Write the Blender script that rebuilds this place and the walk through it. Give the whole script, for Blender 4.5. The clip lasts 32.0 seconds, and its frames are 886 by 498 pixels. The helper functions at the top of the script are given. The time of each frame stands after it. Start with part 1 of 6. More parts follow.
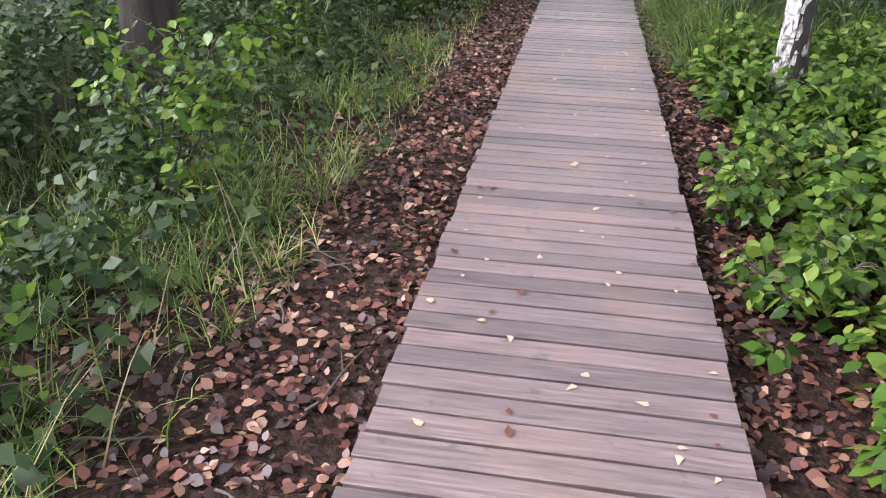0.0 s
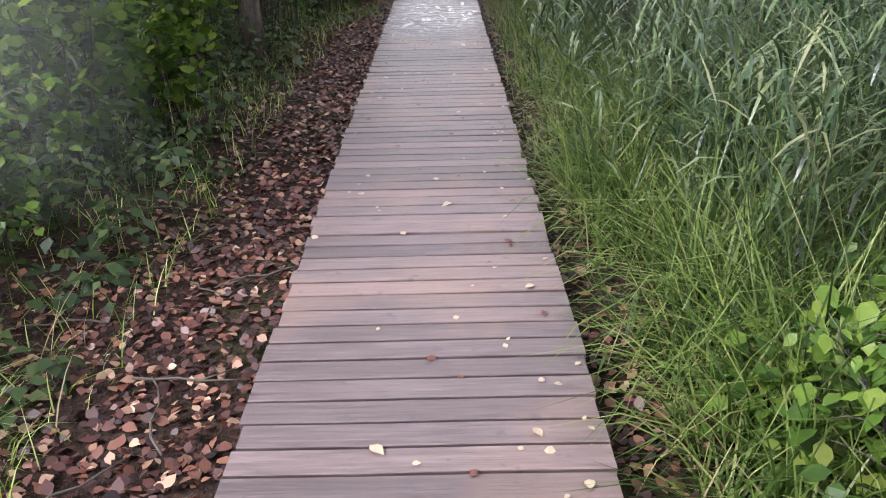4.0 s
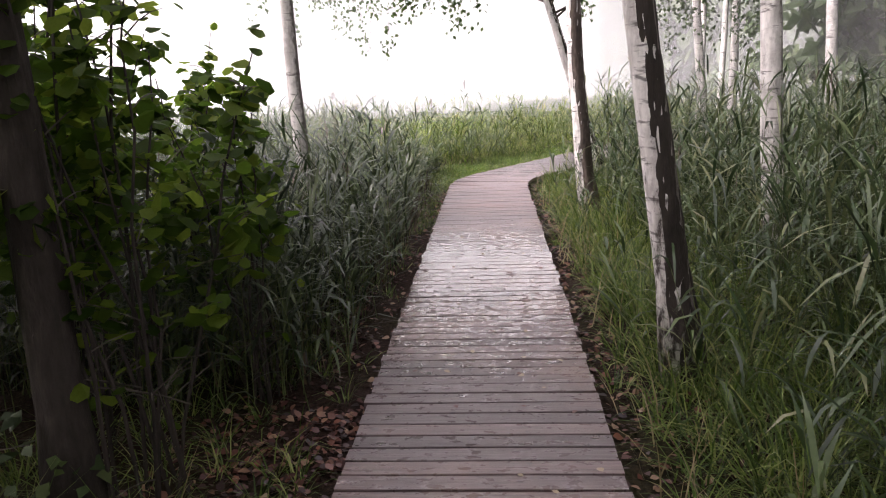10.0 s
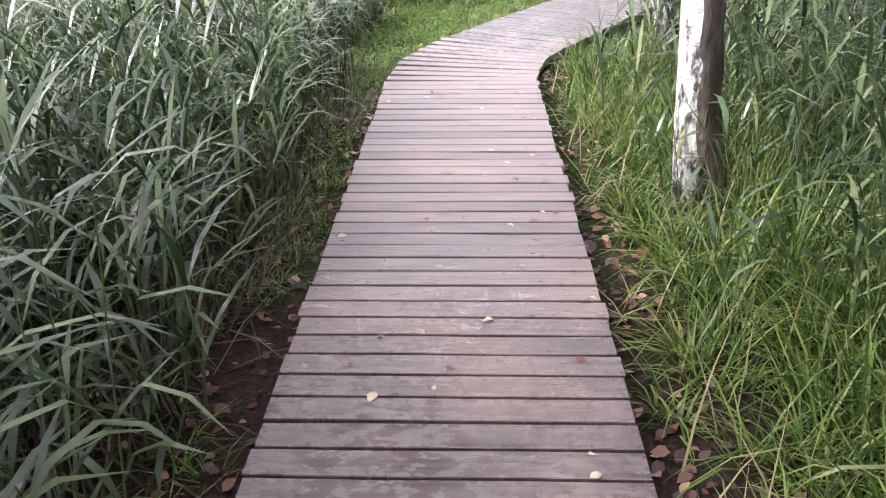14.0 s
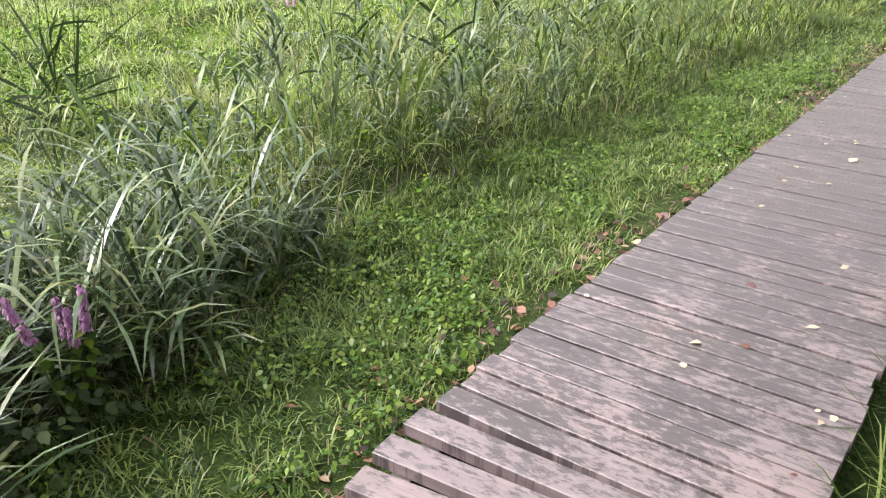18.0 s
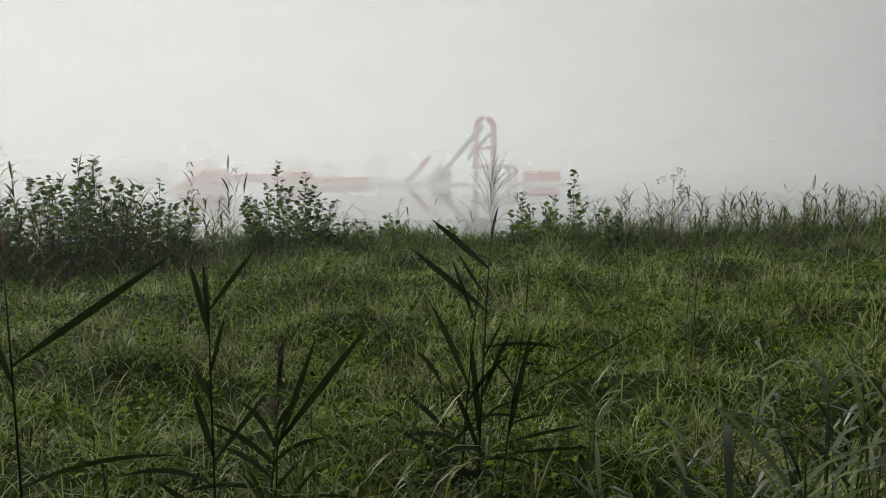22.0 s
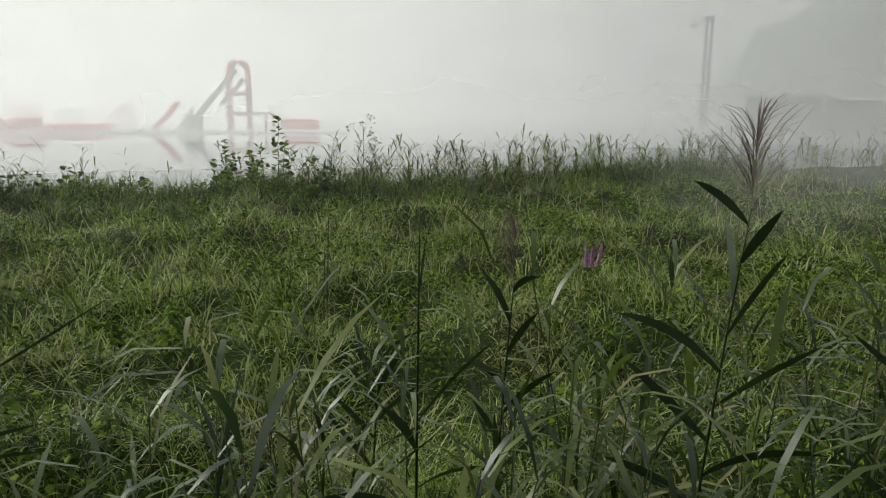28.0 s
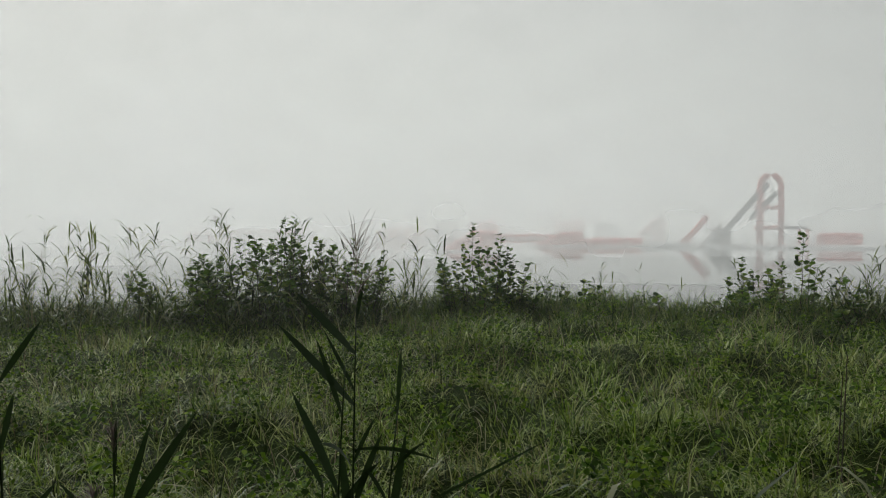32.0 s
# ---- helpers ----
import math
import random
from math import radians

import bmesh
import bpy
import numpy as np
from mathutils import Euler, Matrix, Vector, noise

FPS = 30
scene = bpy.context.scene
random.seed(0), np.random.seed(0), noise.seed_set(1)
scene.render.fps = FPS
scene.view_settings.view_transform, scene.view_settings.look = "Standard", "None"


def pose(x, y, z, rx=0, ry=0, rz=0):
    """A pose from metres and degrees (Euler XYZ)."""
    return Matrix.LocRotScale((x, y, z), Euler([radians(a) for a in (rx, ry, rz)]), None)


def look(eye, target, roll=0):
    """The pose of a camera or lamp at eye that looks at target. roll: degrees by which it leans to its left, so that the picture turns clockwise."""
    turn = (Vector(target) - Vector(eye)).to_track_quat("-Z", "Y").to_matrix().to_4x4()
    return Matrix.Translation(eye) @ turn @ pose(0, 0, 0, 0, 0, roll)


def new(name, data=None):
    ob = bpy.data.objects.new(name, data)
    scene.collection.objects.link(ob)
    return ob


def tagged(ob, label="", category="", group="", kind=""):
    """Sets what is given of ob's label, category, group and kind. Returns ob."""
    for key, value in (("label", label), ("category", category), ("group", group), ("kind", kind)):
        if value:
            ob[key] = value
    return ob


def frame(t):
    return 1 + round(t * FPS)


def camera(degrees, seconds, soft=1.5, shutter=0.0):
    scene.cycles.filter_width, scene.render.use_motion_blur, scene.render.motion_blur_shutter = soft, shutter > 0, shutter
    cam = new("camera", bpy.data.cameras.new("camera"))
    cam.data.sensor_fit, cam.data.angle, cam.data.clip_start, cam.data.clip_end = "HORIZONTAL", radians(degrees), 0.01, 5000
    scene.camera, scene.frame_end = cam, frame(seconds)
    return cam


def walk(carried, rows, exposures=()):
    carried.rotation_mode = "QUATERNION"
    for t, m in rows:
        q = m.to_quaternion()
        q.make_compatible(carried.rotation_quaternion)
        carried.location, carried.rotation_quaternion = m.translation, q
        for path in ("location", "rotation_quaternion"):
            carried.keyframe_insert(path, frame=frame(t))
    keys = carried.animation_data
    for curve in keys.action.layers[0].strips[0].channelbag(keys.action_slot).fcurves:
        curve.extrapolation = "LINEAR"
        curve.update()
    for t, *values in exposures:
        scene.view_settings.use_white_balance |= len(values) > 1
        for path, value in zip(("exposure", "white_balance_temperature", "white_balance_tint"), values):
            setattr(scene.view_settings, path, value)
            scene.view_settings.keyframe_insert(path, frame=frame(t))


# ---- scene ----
cam = camera(58.1, 32.0, soft=1.1, shutter=0.0)

# seconds, x, y, z, yaw, pitch, roll
PATH = [
    (0, -0.036, -0.293, 1.620, 9.31, -26.09, 1.31),
    (0.5, -0.027, 0.433, 1.620, 5.82, -25.39, -0.76),
    (1, -0.017, 1.159, 1.620, 5.98, -24.14, -0.60),
    (1.5, -0.008, 1.886, 1.620, 3.39, -21.60, 0.01),
    (2, 0.005, 2.615, 1.619, 5.28, -21.26, 0.01),
    (2.5, 0.024, 3.348, 1.620, 4.53, -20.98, -1.91),
    (4.5, 0.134, 6.173, 1.621, -0.36, -25.82, -0.71),
    (5, 0.162, 6.923, 1.613, -0.45, -24.87, -0.50),
    (5.5, 0.131, 7.735, 1.626, -0.63, -27.92, -0.07),
    (6, 0.145, 8.573, 1.621, 1.57, -25.95, 0.07),
    (6.5, 0.093, 9.374, 1.621, 1.11, -24.45, -0.02),
    (7, 0.106, 10.091, 1.618, 1.49, -22.61, -1.08),
    (7.5, 0.089, 10.848, 1.623, 1.50, -21.65, -1.59),
    (8, 0.081, 11.541, 1.616, 2.86, -12.78, -0.91),
    (8.5, 0.074, 12.170, 1.617, 3.45, -4.62, 0.19),
    (9, 0.060, 12.761, 1.630, 3.58, -3.55, -0.34),
    (9.5, 0.074, 13.358, 1.629, 4.37, -7.10, 0.19),
    (10, 0.078, 14.022, 1.623, 3.78, -12.07, -2.02),
    (10.5, 0.085, 14.777, 1.634, 4.15, -15.55, -1.90),
    (11, 0.098, 15.555, 1.634, 4.02, -18.23, -1.48),
    (11.5, 0.090, 16.277, 1.620, 3.83, -20.68, -0.12),
    (12, 0.099, 17.038, 1.617, 3.92, -21.57, -1.13),
    (12.5, 0.114, 17.817, 1.602, 4.01, -21.85, -1.74),
    (13, 0.082, 18.591, 1.618, 3.34, -25.41, -1.56),
    (13.5, 0.092, 19.306, 1.611, 2.91, -25.53, -1.80),
    (14, 0.061, 20.001, 1.619, 2.04, -26.56, -0.77),
    (14.5, 0.067, 20.728, 1.609, 1.06, -26.16, -1.72),
    (15, 0.055, 21.413, 1.615, 1.77, -26.13, -0.86),
    (15.5, 0.059, 22.069, 1.622, 0.18, -25.36, -0.44),
    (17.5, 0.059, 25.004, 1.605, 1.85, -26.25, -0.55),
    (18, 0.146, 25.596, 1.618, 6.54, -24.60, 0.47),
    (18.5, 0.158, 26.116, 1.640, 7.27, -22.64, 1.16),
    (19, 0.195, 26.590, 1.604, 3.60, -20.50, 0.64),
    (19.5, 0.173, 27.450, 1.640, 23.24, -22.08, 1.01),
    (20, -0.051, 27.980, 1.601, 35.24, -17.88, 2.47),
    (20.5, -0.221, 28.203, 1.619, 47.50, -15.98, -0.77),
    (21, -0.234, 28.304, 1.635, 54.10, -13.14, -0.73),
    (21.5, -0.260, 28.330, 1.620, 54.20, -8.70, -0.20),
    (22, -0.265, 28.325, 1.639, 54.23, -7.19, -0.24),
    (22.5, -0.268, 28.325, 1.638, 54.21, -6.97, -0.35),
    (23, -0.263, 28.326, 1.635, 54.43, -7.14, -0.11),
    (23.5, -0.265, 28.324, 1.609, 54.68, -7.15, 0.10),
    (24, -0.269, 28.325, 1.621, 54.73, -7.16, 0.29),
    (24.5, -0.271, 28.325, 1.633, 54.96, -7.04, 0.45),
    (25, -0.266, 28.323, 1.639, 55.14, -6.78, 0.62),
    (25.5, -0.159, 28.316, 1.613, 47.98, -7.15, 0.53),
    (26, -0.091, 28.727, 1.600, 33.53, -9.72, -0.61),
    (26.5, 0.298, 28.848, 1.600, 18.87, -14.56, 0.79),
    (28.5, 0.070, 29.897, 1.600, 48.17, -8.96, 0.63),
    (29, -0.037, 30.053, 1.611, 57.18, -8.46, -0.29),
    (29.5, -0.080, 30.124, 1.634, 62.56, -6.01, -0.52),
    (30, -0.097, 30.102, 1.640, 63.76, -3.70, -0.54),
    (30.5, -0.078, 30.044, 1.640, 70.21, -3.13, -0.88),
    (31, -0.112, 30.056, 1.640, 75.05, -2.87, -0.84),
    (31.5, -0.104, 30.076, 1.637, 75.86, -2.77, -0.81),
    (32, -0.095, 30.080, 1.629, 75.14, -2.71, -0.57),
]


def stance(x, y, z, yaw, pitch, roll):
    a, b = radians(yaw), radians(pitch)
    ahead = Vector((-math.sin(a) * math.cos(b), math.cos(a) * math.cos(b), math.sin(b)))
    eye = Vector((x, y, z))
    return look(eye, eye + 2 * ahead, roll)


EXPOSURE = [(0, 2.88, 6050, 22), (2, 2.9, 6100, 23), (5, 3.25, 6100, 22), (6, 3.5, 6100, 28), (7, 3.0, 6100, 28), (8, 2.6, 6250, 28), (9, 1.55, 6700, 33), (10, 2.35, 6800, 31), (11, 3.15, 6250, 24), (12, 3.35, 6250, 22), (13, 3.3, 6250, 22), (15.5, 2.85, 6250, 22), (17.5, 2.85, 6500, 16), (18, 2.8, 6500, 16), (19, 2.3, 6600, 17), (20, 1.15, 6950, 19), (20.5, 0.6, 6950, 17), (22, 0.1, 6700, 12), (25, 0.25, 6700, 11), (26, 0.58, 6900, 12), (26.5, 0.9, 6900, 12), (28.5, 0.15, 6700, 11), (29, 0.0, 6700, 11), (30, -0.3, 6600, 11), (32, -0.15, 6600, 11)]
walk(cam, [(r[0], stance(*r[1:])) for r in PATH], EXPOSURE)

# ---- light: a bright overcast, foggy morning ----
SUN_UP, SUN_TURN = 40.0, 252.0
world = bpy.data.worlds.new("foggy_sky")
scene.world = world
world.use_nodes = True
wn = world.node_tree.nodes
wl = world.node_tree.links
wn.clear()
w_out = wn.new("ShaderNodeOutputWorld")
w_bg = wn.new("ShaderNodeBackground")
w_sky = wn.new("ShaderNodeTexSky")
w_sky.sky_type = "NISHITA"
w_sky.sun_disc = False
w_sky.sun_elevation, w_sky.sun_rotation = radians(SUN_UP), radians(SUN_TURN)
w_sky.dust_density = 6.0
w_dim = wn.new("ShaderNodeVectorMath")
w_dim.operation = "SCALE"
w_dim.inputs["Scale"].default_value = 0.08
w_mix = wn.new("ShaderNodeMixRGB")
w_mix.inputs["Fac"].default_value = 0.86
w_mix.inputs["Color2"].default_value = (0.42, 0.438, 0.434, 1)
wl.new(w_sky.outputs["Color"], w_dim.inputs[0])
wl.new(w_dim.outputs[0], w_mix.inputs["Color1"])
w_dir = wn.new("ShaderNodeTexCoord")
w_sep = wn.new("ShaderNodeSeparateXYZ")
w_rise = wn.new("ShaderNodeMath")
w_rise.operation = "MULTIPLY_ADD"
w_rise.inputs[1].default_value, w_rise.inputs[2].default_value = 0.4, 0.86
wl.new(w_dir.outputs["Generated"], w_sep.inputs[0])
wl.new(w_sep.outputs["Z"], w_rise.inputs[0])
wl.new(w_rise.outputs[0], w_bg.inputs["Strength"])
wl.new(w_mix.outputs["Color"], w_bg.inputs["Color"])
wl.new(w_bg.outputs[0], w_out.inputs["Surface"])

sun = new("sun", bpy.data.lights.new("sun", "SUN"))
sun.data.energy, sun.data.angle, sun.data.color = 1.5, radians(24), (0.98, 1.0, 0.96)
_a, _e = radians(SUN_TURN), radians(SUN_UP)
_s = Vector((math.sin(_a) * math.cos(_e), math.cos(_a) * math.cos(_e), math.sin(_e)))
sun.matrix_world = look(_s * 60, (0, 0, 0))


# ---- materials ----
def nodes_of(name):
    m = bpy.data.materials.new(name)
    m.use_nodes = True
    nt = m.node_tree
    return m, nt, nt.nodes["Principled BSDF"], nt.nodes["Material Output"]


def add_noise(nt, scale, detail=4.0, coords=None, rough=0.6):
    n = nt.nodes.new("ShaderNodeTexNoise")
    n.inputs["Scale"].default_value, n.inputs["Detail"].default_value, n.inputs["Roughness"].default_value = scale, detail, rough
    if coords is not None:
        nt.links.new(coords, n.inputs["Vector"])
    return n.outputs["Fac"]


def add_ramp(nt, fac, stops):
    r = nt.nodes.new("ShaderNodeValToRGB")
    while len(r.color_ramp.elements) < len(stops):
        r.color_ramp.elements.new(0.5)
    for e, (p, c) in zip(r.color_ramp.elements, stops):
        e.position, e.color = p, (*c, 1)
    nt.links.new(fac, r.inputs["Fac"])
    return r.outputs["Color"]


def add_math(nt, op, a, b, clamp=False):
    n = nt.nodes.new("ShaderNodeMath")
    n.operation, n.use_clamp = op, clamp
    for i, v in enumerate((a, b)):
        if isinstance(v, (int, float)):
            n.inputs[i].default_value = v
        else:
            nt.links.new(v, n.inputs[i])
    return n.outputs[0]


def add_mix(nt, fac, a, b, mode="MIX"):
    n = nt.nodes.new("ShaderNodeMixRGB")
    n.blend_type = mode
    for k, v in (("Fac", fac), ("Color1", a), ("Color2", b)):
        if isinstance(v, (int, float)):
            n.inputs[k].default_value = v
        elif isinstance(v, tuple):
            n.inputs[k].default_value = (*v, 1)
        else:
            nt.links.new(v, n.inputs[k])
    return n.outputs["Color"]


def add_bump(nt, height, strength, distance, p):
    b = nt.nodes.new("ShaderNodeBump")
    b.inputs["Strength"].default_value, b.inputs["Distance"].default_value = strength, distance
    nt.links.new(height, b.inputs["Height"])
    nt.links.new(b.outputs["Normal"], p.inputs["Normal"])


def place(nt, what="Object", scale=(1, 1, 1)):
    if what == "World":
        src = nt.nodes.new("ShaderNodeNewGeometry").outputs["Position"]
    else:
        src = nt.nodes.new("ShaderNodeTexCoord").outputs[what]
    m = nt.nodes.new("ShaderNodeMapping")
    m.inputs["Scale"].default_value = scale
    nt.links.new(src, m.inputs["Vector"])
    return m.outputs["Vector"]


def surface(name, stops, scale=3.0, rough=(0.6, 0.8), bump=0.3, distance=0.01, fine=40.0, spec=0.5, stretch=(1, 1, 1)):
    """A plain rough surface with variation at two scales."""
    m, nt, p, _ = nodes_of(name)
    at = place(nt, "World", stretch)
    big, small = add_noise(nt, scale, 5, at), add_noise(nt, fine, 3, at)
    both = add_math(nt, "ADD", add_math(nt, "MULTIPLY", big, 0.65), add_math(nt, "MULTIPLY", small, 0.35))
    nt.links.new(add_ramp(nt, both, stops), p.inputs["Base Color"])
    r = add_ramp(nt, small, [(0.3, (rough[0],) * 3), (0.7, (rough[1],) * 3)])
    nt.links.new(r, p.inputs["Roughness"])
    p.inputs["Specular IOR Level"].default_value = spec
    add_bump(nt, both, bump, distance, p)
    return m


def foliage(name, stops, rough=0.45, through_light=0.35, spec=0.4, patch=0.35, wide=0.5, dry=None):
    """Leaves and blades: each island has a tint of its own, with slow change over the ground."""
    m, nt, p, out = nodes_of(name)
    isl = nt.nodes.new("ShaderNodeNewGeometry").outputs["Random Per Island"]
    slow = add_noise(nt, wide, 4, place(nt, "World"))
    fac = add_math(nt, "ADD", add_math(nt, "MULTIPLY", isl, 1 - patch), add_math(nt, "MULTIPLY", slow, patch))
    col = add_ramp(nt, fac, stops)
    if dry:
        withered = add_ramp(nt, add_noise(nt, 0.9, 4, place(nt, "World", (1, 1, 0.3)), 0.7), [(0.47, (0, 0, 0)), (0.62, (1, 1, 1))])
        brown = add_ramp(nt, isl, [(0.1, tuple(c * 0.25 for c in dry)), (0.55, dry), (0.95, tuple(c * 1.9 for c in dry))])
        col = add_mix(nt, add_math(nt, "MULTIPLY", withered, 0.5), col, brown)
    grain = add_noise(nt, 60, 2, place(nt, "World"))
    col = add_mix(nt, 0.25, col, add_ramp(nt, grain, [(0.3, (0.45, 0.45, 0.45)), (0.7, (1, 1, 1))]), "MULTIPLY")
    nt.links.new(col, p.inputs["Base Color"])
    p.inputs["Roughness"].default_value, p.inputs["Specular IOR Level"].default_value = rough, spec
    t = nt.nodes.new("ShaderNodeBsdfTranslucent")
    nt.links.new(col, t.inputs["Color"])
    mix = nt.nodes.new("ShaderNodeMixShader")
    mix.inputs["Fac"].default_value = through_light
    nt.links.new(p.outputs[0], mix.inputs[1])
    nt.links.new(t.outputs[0], mix.inputs[2])
    nt.links.new(mix.outputs[0], out.inputs["Surface"])
    return m


def plank_wood():
    m, nt, p, _ = nodes_of("weathered_wet_planks")
    rnd = nt.nodes.new("ShaderNodeObjectInfo").outputs["Random"]
    loc = nt.nodes.new("ShaderNodeTexCoord").outputs["Object"]
    shift = nt.nodes.new("ShaderNodeVectorMath")
    shift.operation = "ADD"
    spread = nt.nodes.new("ShaderNodeCombineXYZ")
    nt.links.new(add_math(nt, "MULTIPLY", rnd, 37.0), spread.inputs["X"])
    nt.links.new(add_math(nt, "MULTIPLY", rnd, 91.0), spread.inputs["Z"])
    nt.links.new(loc, shift.inputs[0])
    nt.links.new(spread.outputs[0], shift.inputs[1])
    mp = nt.nodes.new("ShaderNodeMapping")
    mp.inputs["Scale"].default_value = (2.2, 38, 20)
    nt.links.new(shift.outputs[0], mp.inputs["Vector"])
    grain = add_noise(nt, 1.6, 7, mp.outputs["Vector"], 0.65)
    wpos = place(nt, "World")
    stain = add_noise(nt, 1.1, 5, wpos)
    spots = add_noise(nt, 9, 3, wpos)
    col = add_ramp(nt, grain, [(0.25, (0.052, 0.036, 0.037)), (0.5, (0.118, 0.086, 0.088)), (0.75, (0.19, 0.148, 0.152))])
    tint = add_ramp(nt, rnd, [(0.0, (0.66, 0.64, 0.65)), (0.5, (1, 0.98, 0.97)), (1.0, (1.25, 1.16, 1.1))])
    col = add_mix(nt, 1.0, col, tint, "MULTIPLY")
    warm = add_ramp(nt, stain, [(0.5, (0, 0, 0)), (0.68, (1, 1, 1))])
    col = add_mix(nt, add_math(nt, "MULTIPLY", warm, 0.35), col, (0.26, 0.155, 0.11))
    sep = nt.nodes.new("ShaderNodeSeparateXYZ")
    nt.links.new(wpos, sep.inputs[0])
    y = sep.outputs["Y"]
    # black wet blotches where the trees drip, past the bend
    past = add_math(nt, "MULTIPLY", add_math(nt, "SUBTRACT", y, 26.2), 0.25, True)
    # planks turn paler from just before the bend onwards
    paler = add_math(nt, "MULTIPLY", add_math(nt, "SUBTRACT", y, 23.5), 0.3, True)
    col = add_mix(nt, add_math(nt, "MULTIPLY", paler, 0.26), col, (0.29, 0.225, 0.235))
    flecks = nt.nodes.new("ShaderNodeMapping")
    flecks.inputs["Scale"].default_value = (15, 34, 1)
    nt.links.new(shift.outputs[0], flecks.inputs["Vector"])
    mould = add_math(nt, "SUBTRACT", add_noise(nt, 1.0, 7, flecks.outputs["Vector"], 0.75), add_math(nt, "MULTIPLY", past, 0.19))
    mould = add_math(nt, "ADD", mould, add_math(nt, "MULTIPLY", add_math(nt, "SUBTRACT", add_noise(nt, 2.6, 4, wpos), 0.5), 0.45))
    dark = add_math(nt, "MULTIPLY", add_ramp(nt, mould, [(0.38, (1, 1, 1)), (0.48, (0, 0, 0))]), add_math(nt, "MULTIPLY", past, 3.0, True))
    col = add_mix(nt, add_math(nt, "MULTIPLY", dark, 0.88), col, (0.03, 0.022, 0.023))
    few = add_math(nt, "MULTIPLY", add_ramp(nt, spots, [(0.3, (1, 1, 1)), (0.36, (0, 0, 0))]), 0.7)
    col = add_mix(nt, few, col, (0.06, 0.05, 0.055))
    # standing film of water: one long pool and thin streaks before it
    inside = add_math(nt, "SUBTRACT", 1.0, add_math(nt, "MULTIPLY", add_math(nt, "ABSOLUTE", add_math(nt, "SUBTRACT", y, 21.0), 0), 0.31), True)
    streak = add_math(nt, "SUBTRACT", 1.0, add_math(nt, "MULTIPLY", add_math(nt, "ABSOLUTE", add_math(nt, "SUBTRACT", y, 16.0), 0), 0.17), True)
    blot = nt.nodes.new("ShaderNodeMapping")
    blot.inputs["Scale"].default_value = (12, 20, 1)
    nt.links.new(wpos, blot.inputs["Vector"])
    film = add_noise(nt, 1.0, 5, blot.outputs["Vector"], 0.65)
    amount = add_math(nt, "ADD", add_math(nt, "MULTIPLY", inside, 0.31), add_math(nt, "MULTIPLY", streak, 0.2))
    wet = add_math(nt, "MULTIPLY", add_math(nt, "SUBTRACT", add_math(nt, "ADD", film, amount), 0.68), 9.0, True)
    damp = add_math(nt, "MULTIPLY", add_math(nt, "ADD", inside, add_math(nt, "MULTIPLY", streak, 0.4)), 0.6, True)
    col = add_mix(nt, damp, col, add_mix(nt, 1.0, col, (0.55, 0.5, 0.5), "MULTIPLY"))
    nt.links.new(col, p.inputs["Base Color"])
    rough = add_math(nt, "ADD", 0.33, add_math(nt, "MULTIPLY", grain, 0.34))
    rough = add_math(nt, "SUBTRACT", rough, add_math(nt, "MULTIPLY", damp, 0.22))
    nt.links.new(add_mix(nt, wet, rough, (0.06, 0.06, 0.06)), p.inputs["Roughness"])
    p.inputs["Specular IOR Level"].default_value = 0.7
    b = nt.nodes.new("ShaderNodeBump")
    b.inputs["Distance"].default_value = 0.006
    nt.links.new(add_math(nt, "SUBTRACT", 0.55, add_math(nt, "MULTIPLY", wet, 0.53)), b.inputs["Strength"])
    nt.links.new(grain, b.inputs["Height"])
    nt.links.new(b.outputs["Normal"], p.inputs["Normal"])
    return m


